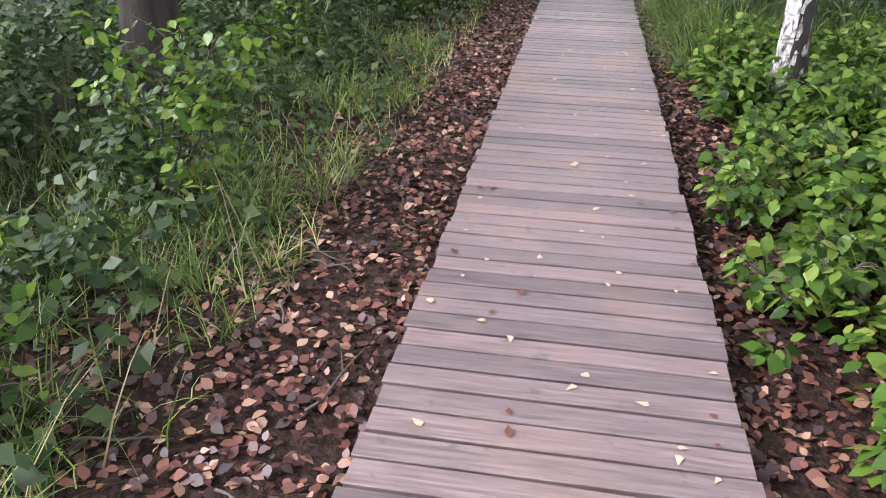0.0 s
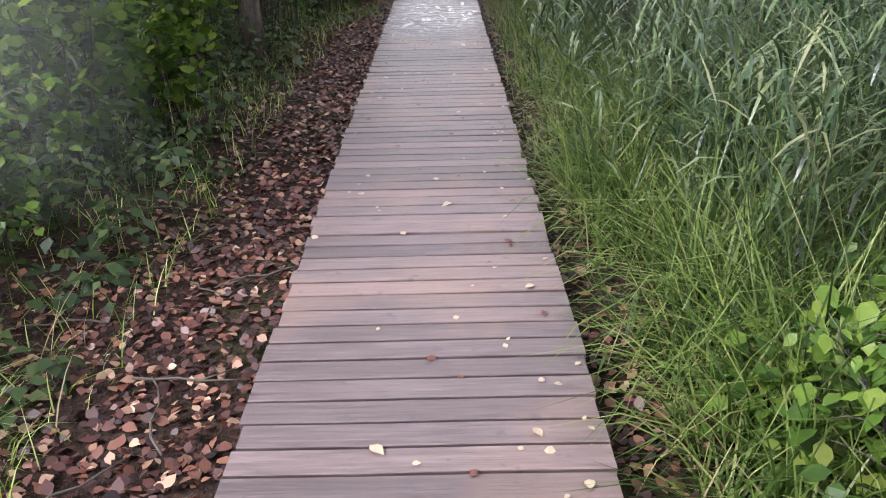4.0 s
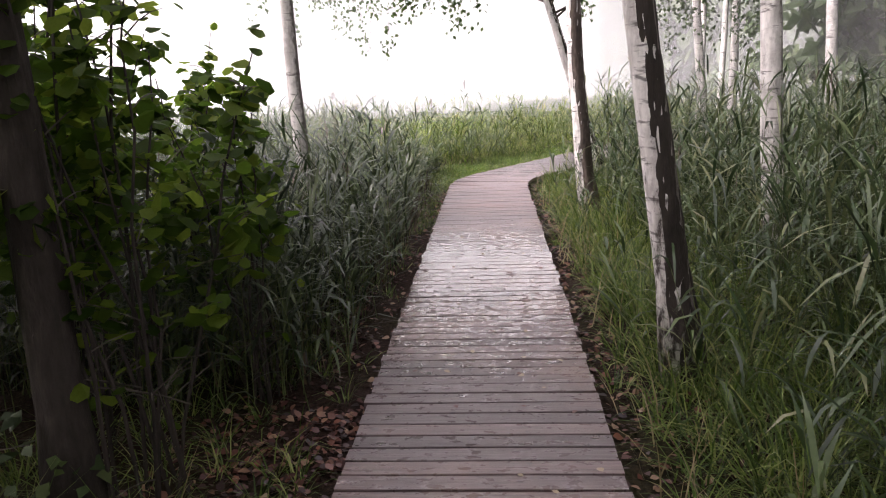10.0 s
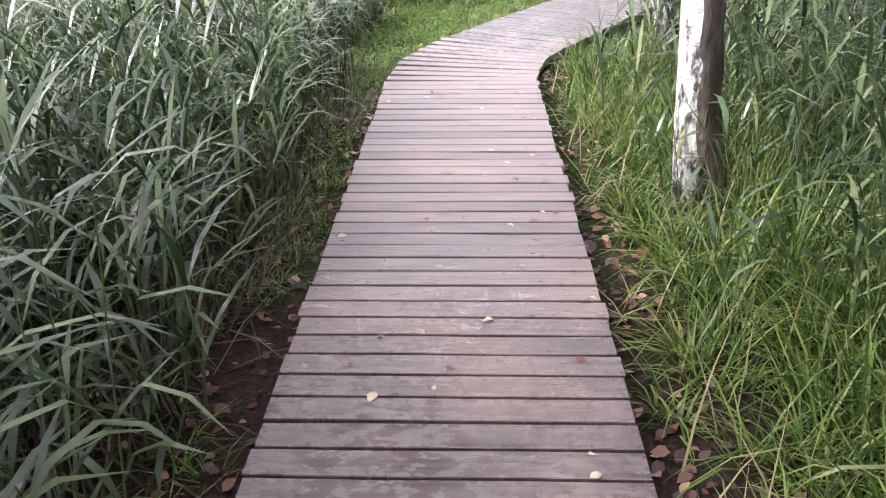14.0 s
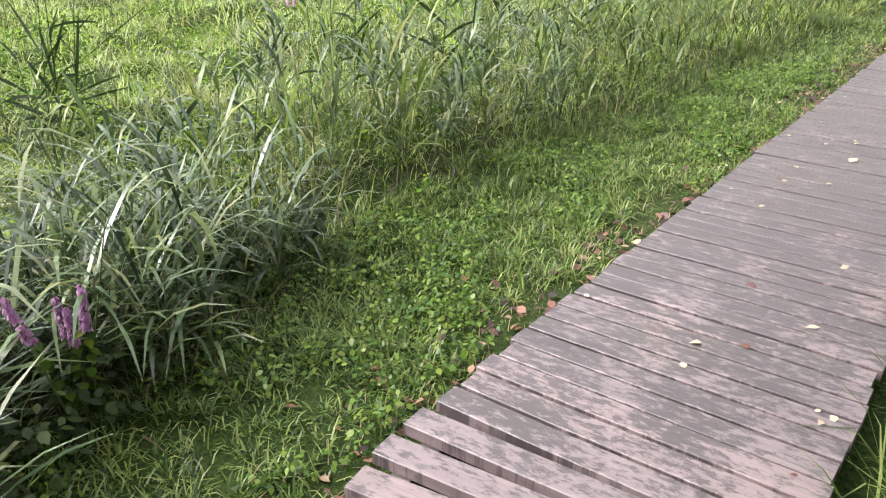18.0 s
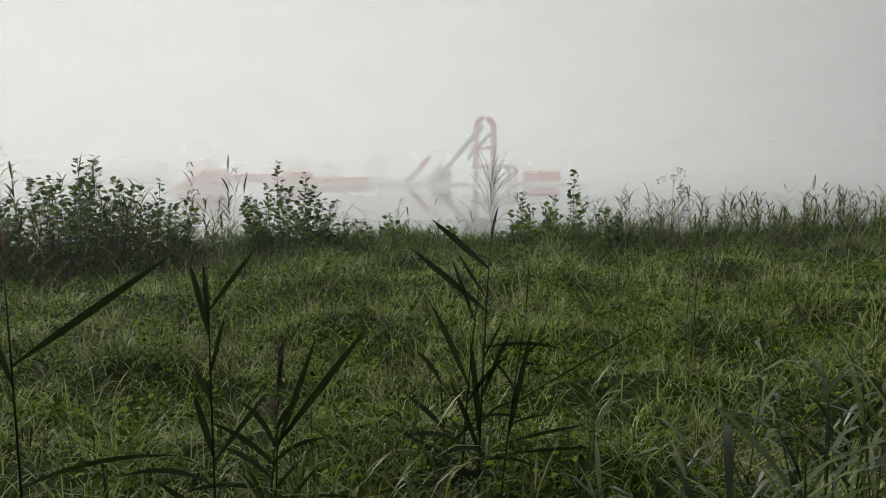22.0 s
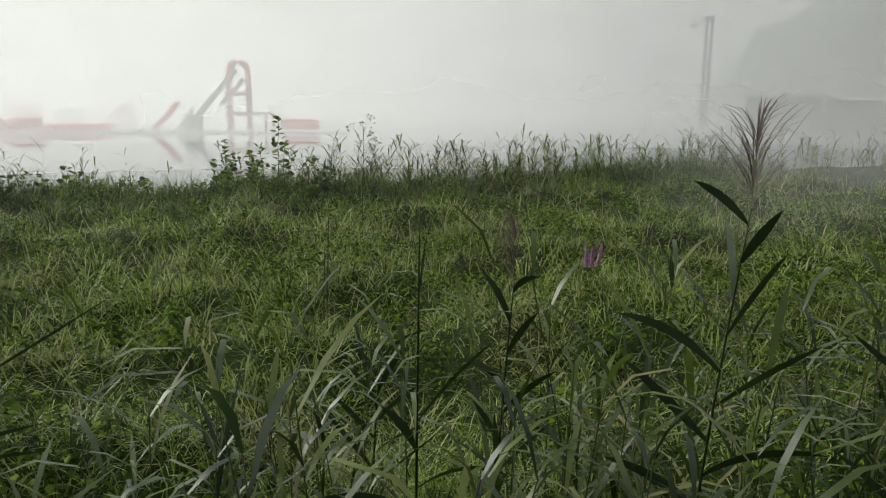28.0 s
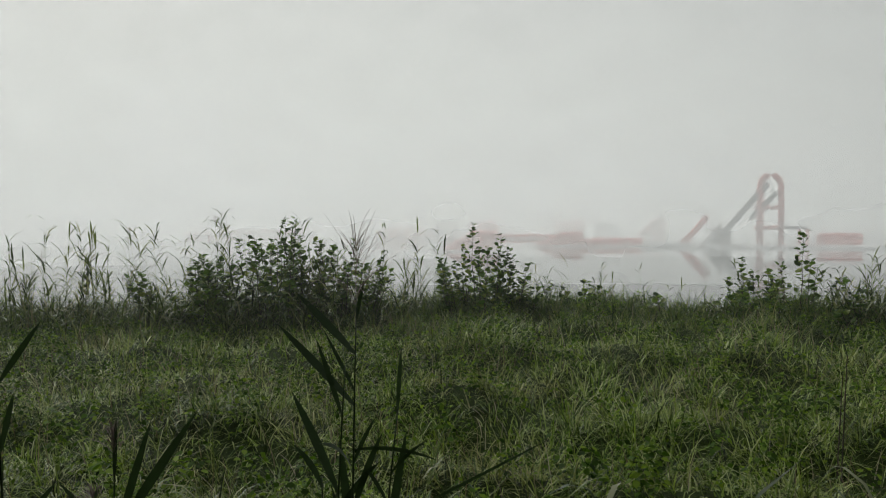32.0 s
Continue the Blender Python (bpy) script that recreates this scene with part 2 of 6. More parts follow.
def birch_bark(name, rugged):
    """White bark with dashes; the fissured dark bark climbs from the foot; east-facing sides are darker."""
    m, nt, p, _ = nodes_of(name)
    at = place(nt, "World", (14, 14, 5))
    dash = place(nt, "World", (5, 5, 26))
    rnd = nt.nodes.new("ShaderNodeObjectInfo").outputs["Random"]
    col = add_ramp(nt, add_noise(nt, 1.2, 5, at), [(0.35, (0.46, 0.44, 0.42)), (0.6, (0.74, 0.715, 0.69))])
    lichen = add_ramp(nt, add_noise(nt, 1.0, 5, place(nt, "World", (9, 9, 6)), 0.7), [(0.5, (0, 0, 0)), (0.62, (1, 1, 1))])
    col = add_mix(nt, add_math(nt, "MULTIPLY", lichen, 0.5), col, (0.27, 0.25, 0.235))
    marks = add_ramp(nt, add_noise(nt, 1.0, 3, dash), [(0.34, (1, 1, 1)), (0.42, (0, 0, 0))])
    col = add_mix(nt, add_math(nt, "MULTIPLY", marks, 0.8), col, (0.07, 0.062, 0.058))
    sep = nt.nodes.new("ShaderNodeSeparateXYZ")
    nt.links.new(place(nt, "World"), sep.inputs[0])
    plates = add_noise(nt, 1.0, 5, place(nt, "World", (22, 22, 9)), 0.7)
    low = add_math(nt, "SUBTRACT", 0.44, add_math(nt, "MULTIPLY", sep.outputs["Z"], 0.13))
    foot = add_math(nt, "MULTIPLY", add_math(nt, "SUBTRACT", add_math(nt, "ADD", low, plates), 0.86), 8.0, True)
    side = add_math(nt, "MULTIPLY", add_math(nt, "SUBTRACT", add_noise(nt, 1.0, 3, place(nt, "World", (7, 7, 0.5))), 0.5), 6.0, True)
    # darker towards the east-facing side of each trunk
    facing = nt.nodes.new("ShaderNodeSeparateXYZ")
    nt.links.new(nt.nodes.new("ShaderNodeNewGeometry").outputs["Normal"], facing.inputs[0])
    crust = add_math(nt, "ADD", add_math(nt, "MULTIPLY", facing.outputs["X"], 0.5), add_math(nt, "MULTIPLY", plates, 0.9))
    crust = add_math(nt, "MULTIPLY", add_math(nt, "SUBTRACT", crust, 0.9 - rugged), 5.0, True)
    col = add_mix(nt, foot, col, (0.055, 0.045, 0.04))
    col = add_mix(nt, add_math(nt, "MULTIPLY", side, 0.35), col, (0.14, 0.12, 0.11))
    col = add_mix(nt, add_math(nt, "MULTIPLY", crust, 0.88), col, add_ramp(nt, plates, [(0.3, (0.02, 0.015, 0.013)), (0.6, (0.08, 0.06, 0.052)), (0.8, (0.2, 0.16, 0.14))]))
    nt.links.new(col, p.inputs["Base Color"])
    p.inputs["Roughness"].default_value = 0.75
    add_bump(nt, add_math(nt, "ADD", plates, add_math(nt, "MULTIPLY", foot, 0.6)), 0.7, 0.02, p)
    return m


def mist_veil(name, thick, low, top):
    """Droplets that pass most light on and scatter the rest of the sky's light evenly; soft at its ends and top."""
    m, nt, p, out = nodes_of(name)
    nt.nodes.remove(p)
    up, down = nt.nodes.new("ShaderNodeCombineXYZ"), nt.nodes.new("ShaderNodeCombineXYZ")
    up.inputs["Z"].default_value, down.inputs["Z"].default_value = 1, -1
    d, t = nt.nodes.new("ShaderNodeBsdfDiffuse"), nt.nodes.new("ShaderNodeBsdfTranslucent")
    for n, v in ((d, up), (t, down)):
        n.inputs["Color"].default_value = (0.69, 0.71, 0.705, 1)
        nt.links.new(v.outputs[0], n.inputs["Normal"])
    white = nt.nodes.new("ShaderNodeAddShader")
    nt.links.new(d.outputs[0], white.inputs[0])
    nt.links.new(t.outputs[0], white.inputs[1])
    clear = nt.nodes.new("ShaderNodeBsdfTransparent")
    mix = nt.nodes.new("ShaderNodeMixShader")
    cloud = add_noise(nt, 0.12, 3, place(nt, "World", (1, 1, 2)))
    uv = nt.nodes.new("ShaderNodeUVMap").outputs["UV"]
    sep = nt.nodes.new("ShaderNodeSeparateXYZ")
    nt.links.new(uv, sep.inputs[0])
    u = sep.outputs["X"]
    ends = add_math(nt, "MULTIPLY", add_math(nt, "MULTIPLY", add_math(nt, "MULTIPLY", u, add_math(nt, "SUBTRACT", 1.0, u)), 9.0), 1.0, True)
    high = nt.nodes.new("ShaderNodeSeparateXYZ")
    nt.links.new(place(nt, "World"), high.inputs[0])
    foot = add_math(nt, "MULTIPLY", add_math(nt, "SUBTRACT", high.outputs["Z"], low), 0.8, True)
    a = add_math(nt, "MULTIPLY", add_math(nt, "ADD", 0.7, add_math(nt, "MULTIPLY", cloud, 0.6)), thick)
    thin = add_math(nt, "SUBTRACT", 1.0, add_math(nt, "MULTIPLY", high.outputs["Z"], 1.0 / top), True)
    a = add_math(nt, "MULTIPLY", add_math(nt, "MULTIPLY", a, ends), add_math(nt, "MULTIPLY", foot, thin))
    nt.links.new(a, mix.inputs["Fac"])
    nt.links.new(clear.outputs[0], mix.inputs[1])
    nt.links.new(white.outputs[0], mix.inputs[2])
    nt.links.new(mix.outputs[0], out.inputs["Surface"])
    return m


def lake_water():
    m, nt, p, _ = nodes_of("still_lake_water")
    p.inputs["Base Color"].default_value = (0.035, 0.045, 0.04, 1)
    p.inputs["Roughness"].default_value, p.inputs["IOR"].default_value = 0.06, 1.33
    add_bump(nt, add_noise(nt, 1.4, 3, place(nt, "World")), 0.05, 0.02, p)
    return m


def painted(name, rgb, rough=0.5):
    m, nt, p, _ = nodes_of(name)
    n = add_noise(nt, 1.5, 4, place(nt, "World"))
    lo, hi = tuple(c * 0.82 for c in rgb), tuple(min(1, c * 1.12) for c in rgb)
    nt.links.new(add_ramp(nt, n, [(0.3, lo), (0.7, hi)]), p.inputs["Base Color"])
    p.inputs["Roughness"].default_value = rough
    add_bump(nt, n, 0.15, 0.02, p)
    return m


M_PLANK = plank_wood()
M_JOIST = surface("dark_joist_wood", [(0.3, (0.05, 0.04, 0.035)), (0.7, (0.11, 0.09, 0.08))], 4)
def soil_and_turf():
    m, nt, p, _ = nodes_of("soil_and_turf")
    at = place(nt, "World")
    big, small = add_noise(nt, 0.8, 5, at), add_noise(nt, 45, 4, at)
    earth = add_ramp(nt, small, [(0.3, (0.01, 0.006, 0.005)), (0.55, (0.03, 0.017, 0.013)), (0.75, (0.06, 0.036, 0.026))])
    turf = add_ramp(nt, small, [(0.3, (0.01, 0.018, 0.004)), (0.6, (0.03, 0.05, 0.009)), (0.8, (0.07, 0.075, 0.025))])
    sep = nt.nodes.new("ShaderNodeSeparateXYZ")
    nt.links.new(at, sep.inputs[0])
    north = add_math(nt, "MULTIPLY", add_math(nt, "SUBTRACT", sep.outputs["Y"], 22.5), 0.4)
    aside = add_math(nt, "MULTIPLY", add_math(nt, "SUBTRACT", add_math(nt, "ABSOLUTE", sep.outputs["X"], 0), 2.2), 0.35, True)
    north = add_math(nt, "MAXIMUM", north, add_math(nt, "MULTIPLY", aside, 0.75))
    green = add_math(nt, "ADD", north, add_math(nt, "MULTIPLY", add_math(nt, "SUBTRACT", big, 0.5), 2.0), True)
    nt.links.new(add_mix(nt, green, earth, turf), p.inputs["Base Color"])
    p.inputs["Roughness"].default_value, p.inputs["Specular IOR Level"].default_value = 0.95, 0.15
    add_bump(nt, small, 0.9, 0.03, p)
    return m


M_SOIL = soil_and_turf()
M_BIRCH = birch_bark("birch_bark", 0.22)
M_BIRCH_OLD = birch_bark("old_birch_bark", 0.3)
M_BARK = surface("dark_bark", [(0.3, (0.012, 0.01, 0.009)), (0.55, (0.04, 0.033, 0.028)), (0.75, (0.085, 0.07, 0.06))], 9, (0.8, 0.95), 1.0, 0.03, 50, 0.25, (1, 1, 0.3))
M_PINE = surface("pine_bark", [(0.3, (0.03, 0.024, 0.021)), (0.52, (0.085, 0.067, 0.057)), (0.75, (0.2, 0.16, 0.135))], 11, (0.8, 0.95), 1.0, 0.04, 50, 0.3, (1, 1, 0.35))
M_TWIG = surface("twig_bark", [(0.3, (0.03, 0.025, 0.019)), (0.7, (0.08, 0.066, 0.05))], 12)
M_GRASS = foliage("fresh_grass", [(0.12, (0.014, 0.03, 0.006)), (0.38, (0.066, 0.125, 0.02)), (0.66, (0.165, 0.24, 0.05)), (0.84, (0.31, 0.34, 0.12)), (0.93, (0.46, 0.39, 0.22))], 0.38, 0.42, 0.4, 0.3, 1.3)
M_MEADOW = foliage("damp_meadow_grass", [(0.22, (0.008, 0.018, 0.002)), (0.4, (0.1, 0.195, 0.016)), (0.6, (0.28, 0.4, 0.05)), (0.78, (0.56, 0.62, 0.28))], 0.42, 0.34, 0.3, 0.4, 1.6, dry=(0.2, 0.165, 0.06))
M_DRY = foliage("dry_grass_stalks", [(0.1, (0.2, 0.16, 0.08)), (0.9, (0.36, 0.29, 0.17))], 0.6)
# brown dead leaves, coloured darker to deepen the shade between reeds
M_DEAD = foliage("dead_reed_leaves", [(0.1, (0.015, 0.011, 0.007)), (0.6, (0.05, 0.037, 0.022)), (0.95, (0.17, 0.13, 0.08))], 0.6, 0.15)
M_SEED = foliage("seeding_grass", [(0.2, (0.16, 0.12, 0.075)), (0.5, (0.34, 0.28, 0.18)), (0.85, (0.55, 0.5, 0.36))], 0.6, 0.35)
M_REED = foliage("reed_leaves", [(0.1, (0.009, 0.024, 0.008)), (0.45, (0.042, 0.082, 0.028)), (0.75, (0.115, 0.165, 0.066)), (0.95, (0.3, 0.28, 0.15))], 0.34, 0.22, 0.55, 0.25, 1.0)
# brighter, yellower copy of the reed colour for beds in open light
M_REED_LIT = foliage("lit_reed_leaves", [(0.1, (0.014, 0.03, 0.006)), (0.45, (0.064, 0.11, 0.015)), (0.75, (0.163, 0.215, 0.046)), (0.95, (0.38, 0.34, 0.17))], 0.36, 0.42, 0.45, 0.25, 1.0)
# reed colour darkened: backlit single reeds and a shaded bed
M_REED_SHADE = foliage("shaded_reed_leaves", [(0.1, (0.01, 0.024, 0.009)), (0.6, (0.03, 0.056, 0.018)), (0.95, (0.1, 0.135, 0.055))], 0.4, 0.22, 0.5, 0.2)
M_STEM = foliage("reed_stems", [(0.1, (0.05, 0.085, 0.022)), (0.9, (0.14, 0.17, 0.06))], 0.5, 0.1)
M_PLUME = foliage("reed_plumes", [(0.1, (0.09, 0.065, 0.06)), (0.9, (0.28, 0.23, 0.2))], 0.7, 0.4)
M_HERB = foliage("meadow_herb_leaves", [(0.1, (0.01, 0.026, 0.003)), (0.5, (0.07, 0.15, 0.011)), (0.85, (0.24, 0.36, 0.03))], 0.6, 0.4, 0.12, 0.3, 1.2)
M_LEAF = foliage("shrub_leaves", [(0.1, (0.02, 0.05, 0.008)), (0.45, (0.075, 0.155, 0.02)), (0.78, (0.17, 0.26, 0.036)), (0.95, (0.28, 0.3, 0.07))], 0.4, 0.45, 0.35, 0.25, 1.0)
M_ALDER = foliage("alder_leaves", [(0.1, (0.02, 0.05, 0.008)), (0.55, (0.08, 0.15, 0.016)), (0.9, (0.25, 0.33, 0.045))], 0.5, 0.68, 0.2)
# undergrowth leaf colour darkened to carry the shade under the trees
M_LEAF_SHADE = foliage("shaded_leaves", [(0.1, (0.012, 0.026, 0.008)), (0.6, (0.036, 0.066, 0.018)), (0.95, (0.11, 0.14, 0.045))], 0.5, 0.3, 0.3)
M_CROWN = foliage("birch_crown_leaves", [(0.1, (0.03, 0.06, 0.018)), (0.6, (0.055, 0.1, 0.03)), (0.95, (0.11, 0.15, 0.05))], 0.5, 0.4)
M_LITTER = foliage("fallen_leaves", [(0.1, (0.02, 0.007, 0.008)), (0.45, (0.068, 0.018, 0.015)), (0.76, (0.17, 0.062, 0.038)), (0.96, (0.4, 0.27, 0.18))], 0.5, 0.1, 0.5, 0.15)
M_PALE = foliage("pale_fallen_leaves", [(0.1, (0.34, 0.2, 0.07)), (0.5, (0.42, 0.33, 0.22)), (0.9, (0.5, 0.45, 0.38))], 0.5, 0.15)
M_PURPLE = foliage("purple_blossom", [(0.1, (0.32, 0.13, 0.3)), (0.9, (0.6, 0.34, 0.55))], 0.6, 0.3)
M_WATER = lake_water()
M_RED = painted("red_inflatable_vinyl", (0.72, 0.05, 0.04))
M_WHITE = painted("white_inflatable_vinyl", (0.75, 0.75, 0.74))
M_BLACK = painted("dark_inflatable_vinyl", (0.06, 0.065, 0.075))
M_STEEL = painted("galvanised_steel", (0.3, 0.31, 0.32), 0.4)
M_HUT = painted("dark_stained_boards", (0.07, 0.06, 0.055), 0.7)


# ---- mesh tools ----
rng = np.random.default_rng(7)


def mesh_of(name, verts, faces, material, smooth=False, uv=None):
    """A mesh from an (n, 3) array and a list of (m, k) face arrays."""
    me = bpy.data.meshes.new(name)
    verts = np.asarray(verts, np.float32).reshape(-1, 3)
    faces = [np.asarray(f, np.int32) for f in faces if len(f)]
    sizes = np.concatenate([np.full(len(f), f.shape[1], np.int32) for f in faces])
    loops = np.concatenate([f.ravel() for f in faces])
    me.vertices.add(len(verts))
    me.vertices.foreach_set("co", verts.ravel())
    me.loops.add(len(loops))
    me.loops.foreach_set("vertex_index", loops)
    me.polygons.add(len(sizes))
    me.polygons.foreach_set("loop_start", np.concatenate([[0], np.cumsum(sizes)[:-1]]).astype(np.int32))
    me.polygons.foreach_set("loop_total", sizes)
    me.polygons.foreach_set("use_smooth", np.full(len(sizes), smooth))
    if uv is not None:
        me.uv_layers.new(name="UVMap").data.foreach_set("uv", np.asarray(uv, np.float32)[loops].ravel())
    me.update(calc_edges=True)
    me.materials.append(material)
    return me


def joined(pieces):
    """Several (verts, [faces]) as one."""
    vs, fs, n = [], [], 0
    for v, f in pieces:
        vs.append(v)
        fs += [np.asarray(k) + n for k in f if len(k)]
        n += len(v)
    return np.concatenate(vs), fs


def part(name, shape, material, parent, label="", smooth=False):
    """One mesh object under a thing or under a part."""
    ob = new(name, mesh_of(name, shape[0], shape[1], material, smooth))
    ob.parent = parent
    if name in ("branchwork", "foliage", "crown"):
        ob["kind"] = "stuff"
    if label:
        ob["label"] = label
    return ob


def thing(name, label, category, group="", kind="", at=None):
    ob = new(name)
    if at is not None:
        ob.matrix_world = at
    return tagged(ob, label, category, group, kind)


def stuff(name, shape, material, label, category, smooth=True):
    return tagged(new(name, mesh_of(name, shape[0], shape[1], material, smooth)), label, category, kind="stuff")


def unit(v):
    return v / np.maximum(np.linalg.norm(v, axis=-1, keepdims=True), 1e-9)


def blades(root, heading, rise, length, width, droop, n=3, shape="grass", twist=0.0, roll=0.0):
    """Curved tapering strips. heading: compass angle, rise: slope of the first part in radians, droop: how far the tip sinks."""
    root = np.asarray(root, float)
    k = len(root)
    heading, rise, length, width, droop = (np.broadcast_to(np.asarray(v, float), k) for v in (heading, rise, length, width, droop))
    out = np.stack([np.sin(heading), np.cos(heading), np.zeros(k)], 1)
    side = np.stack([np.cos(heading), -np.sin(heading), np.zeros(k)], 1)
    s = np.linspace(0, 1, n + 1)
    if shape == "grass":
        w = np.clip(1 - s**1.6, 0.03, 1)
    else:
        w = np.clip(np.sin(np.pi * np.clip(s * 0.93 + 0.07, 0, 1)) ** 0.75, 0.03, 1)
    ang = rise[:, None] - droop[:, None] * s[None]
    step = length[:, None] / n
    mid = (ang[:, 1:] + ang[:, :-1]) / 2
    run = np.concatenate([np.zeros((k, 1)), np.cumsum(np.cos(mid) * step, 1)], 1)
    up = np.concatenate([np.zeros((k, 1)), np.cumsum(np.sin(mid) * step, 1)], 1)
    line = root[:, None] + out[:, None] * run[..., None] + np.array([0, 0, 1.0]) * up[..., None]
    tw = roll + twist * s[None, :, None]
    face = np.array([0, 0, 1.0]) * np.cos(ang)[..., None] - out[:, None] * np.sin(ang)[..., None]
    across = side[:, None] * np.cos(tw) + face * np.sin(tw)
    half = across * (width[:, None] * w[None] / 2)[..., None]
    v = np.stack([line - half, line + half], 2).reshape(k, -1, 3)
    base = (np.arange(k) * (2 * n + 2))[:, None, None]
    q = (np.arange(n) * 2)[None, :, None] + np.array([0, 1, 3, 2])[None, None]
    return v.reshape(-1, 3), [(base + q).reshape(-1, 4)]


def leaves(center, normal, heading, size, outline, fold=0.0):
    """Flat leaves of one outline (k, 2), stem at the origin, along +y, set at center with the given normals."""
    center, normal = np.asarray(center, float), unit(np.asarray(normal, float))
    k, n = len(center), len(outline)
    size = np.broadcast_to(np.asarray(size, float), k)
    ahead = np.stack([np.sin(heading), np.cos(heading), np.zeros(k)], 1)
    ahead = unit(ahead - normal * (ahead * normal).sum(1, keepdims=True))
    right = np.cross(ahead, normal)
    o = np.asarray(outline, float)
    lift = fold * np.abs(o[:, 0])
    v = center[:, None] + size[:, None, None] * (right[:, None] * o[None, :, :1] + ahead[:, None] * o[None, :, 1:] + normal[:, None] * lift[None, :, None])
    f = (np.arange(k) * n)[:, None] + np.arange(n)[None]
    return v.reshape(-1, 3), [f]


OVAL = [(0, 0), (0.3, 0.25), (0.33, 0.55), (0, 1), (-0.33, 0.55), (-0.3, 0.25)]
HEX = [(0, 0), (0.46, 0.25), (0.42, 0.75), (0, 0.98), (-0.42, 0.75), (-0.46, 0.25)]
ROUND = [(0, 0), (0.38, 0.12), (0.5, 0.5), (0.34, 0.86), (0.06, 0.93), (-0.06, 0.93), (-0.34, 0.86), (-0.5, 0.5), (-0.38, 0.12)]
DIAMOND = [(0, 0), (0.36, 0.42), (0, 1), (-0.36, 0.42)]


def tube(points, radii, sides=7, wobble=0.0, cap=True):
    p = np.asarray(points, float)
    r = np.broadcast_to(np.asarray(radii, float), len(p))
    t = unit(np.gradient(p, axis=0))
    ref = np.array([1.0, 0, 0]) if abs(t[0, 2]) > 0.7 else np.array([0, 0, 1.0])
    a = unit(np.cross(t, ref))
    b = np.cross(t, a)
    th = np.arange(sides) * 2 * np.pi / sides
    rr = r[:, None] * (1 + wobble * rng.uniform(-1, 1, (len(p), sides)))
    v = p[:, None] + rr[..., None] * (np.cos(th)[None, :, None] * a[:, None] + np.sin(th)[None, :, None] * b[:, None])
    i = np.arange(len(p) - 1)[:, None] * sides
    j = np.arange(sides)[None]
    q = np.stack([i + j, i + (j + 1) % sides, i + sides + (j + 1) % sides, i + sides + j], -1).reshape(-1, 4)
    faces = [q]
    if cap:
        faces += [np.arange(sides)[::-1][None], (np.arange(sides) + (len(p) - 1) * sides)[None]]
    return v.reshape(-1, 3), faces


def block(x0, x1, y0, y1, z0, z1, bevel=0.01):
    """A box with all edges cut, as (verts, faces)."""
    bm = bmesh.new()
    bmesh.ops.create_cube(bm, size=1)
    bmesh.ops.scale(bm, vec=(x1 - x0, y1 - y0, z1 - z0), verts=bm.verts)
    bmesh.ops.translate(bm, vec=((x0 + x1) / 2, (y0 + y1) / 2, (z0 + z1) / 2), verts=bm.verts)
    if bevel:
        bmesh.ops.bevel(bm, geom=bm.edges[:], offset=bevel, segments=2, affect="EDGES", profile=0.5)
    bm.verts.index_update()
    v = np.array([x.co for x in bm.verts])
    by = {}
    for f in bm.faces:
        by.setdefault(len(f.verts), []).append([x.index for x in f.verts])
    bm.free()
    return v, [np.array(q) for q in by.values()]


# ---- plan: a straight boardwalk north, a bend of 30 degrees to the right, then straight on ----
HALF, PITCH = 0.6, 0.1265
BEND_Y, BEND_R, TURN = 26.1, 3.0, radians(30)
ARC = BEND_R * TURN
END_X, END_Y = BEND_R - BEND_R * math.cos(TURN), BEND_Y + BEND_R * math.sin(TURN)


def deck(s):
    """Place and heading (clockwise from north) of the boardwalk's middle at s metres from y = 0."""
    if s < BEND_Y:
        return 0.0, s, 0.0
    if s < BEND_Y + ARC:
        a = (s - BEND_Y) / BEND_R
        return BEND_R - BEND_R * math.cos(a), BEND_Y + BEND_R * math.sin(a), a
    d = s - BEND_Y - ARC
    return END_X + d * math.sin(TURN), END_Y + d * math.cos(TURN), TURN


def deck_offset(x, y):
    """Signed distance from the boardwalk's middle line: to its right positive."""
    x, y = np.asarray(x, float), np.asarray(y, float)
    straight = x
    arc = BEND_R - np.hypot(x - BEND_R, y - BEND_Y)
    along = (x - END_X) * math.sin(TURN) + (y - END_Y) * math.cos(TURN)
    far = (x - END_X) * math.cos(TURN) - (y - END_Y) * math.sin(TURN)
    return np.where(y < BEND_Y, straight, np.where((along > 0) | (x > BEND_R), far, arc))


SHORE_Y = [-60, 10, 20, 26, 31, 34.5, 38.5, 42, 60, 90, 140]
SHORE_X = [-22, -17, -15.8, -15.2, -14.8, -14.2, -11.8, -9.8, -3.0, 8, 27]


def shore(y):
    return np.interp(y, SHORE_Y, SHORE_X)


def ripple(x, y):
    return 0.03 * np.sin(x * 1.7 + 0.6 * y) * np.cos(y * 1.3 - 0.4 * x) + 0.02 * np.sin(3.1 * x + 1.0) * np.sin(2.7 * y)


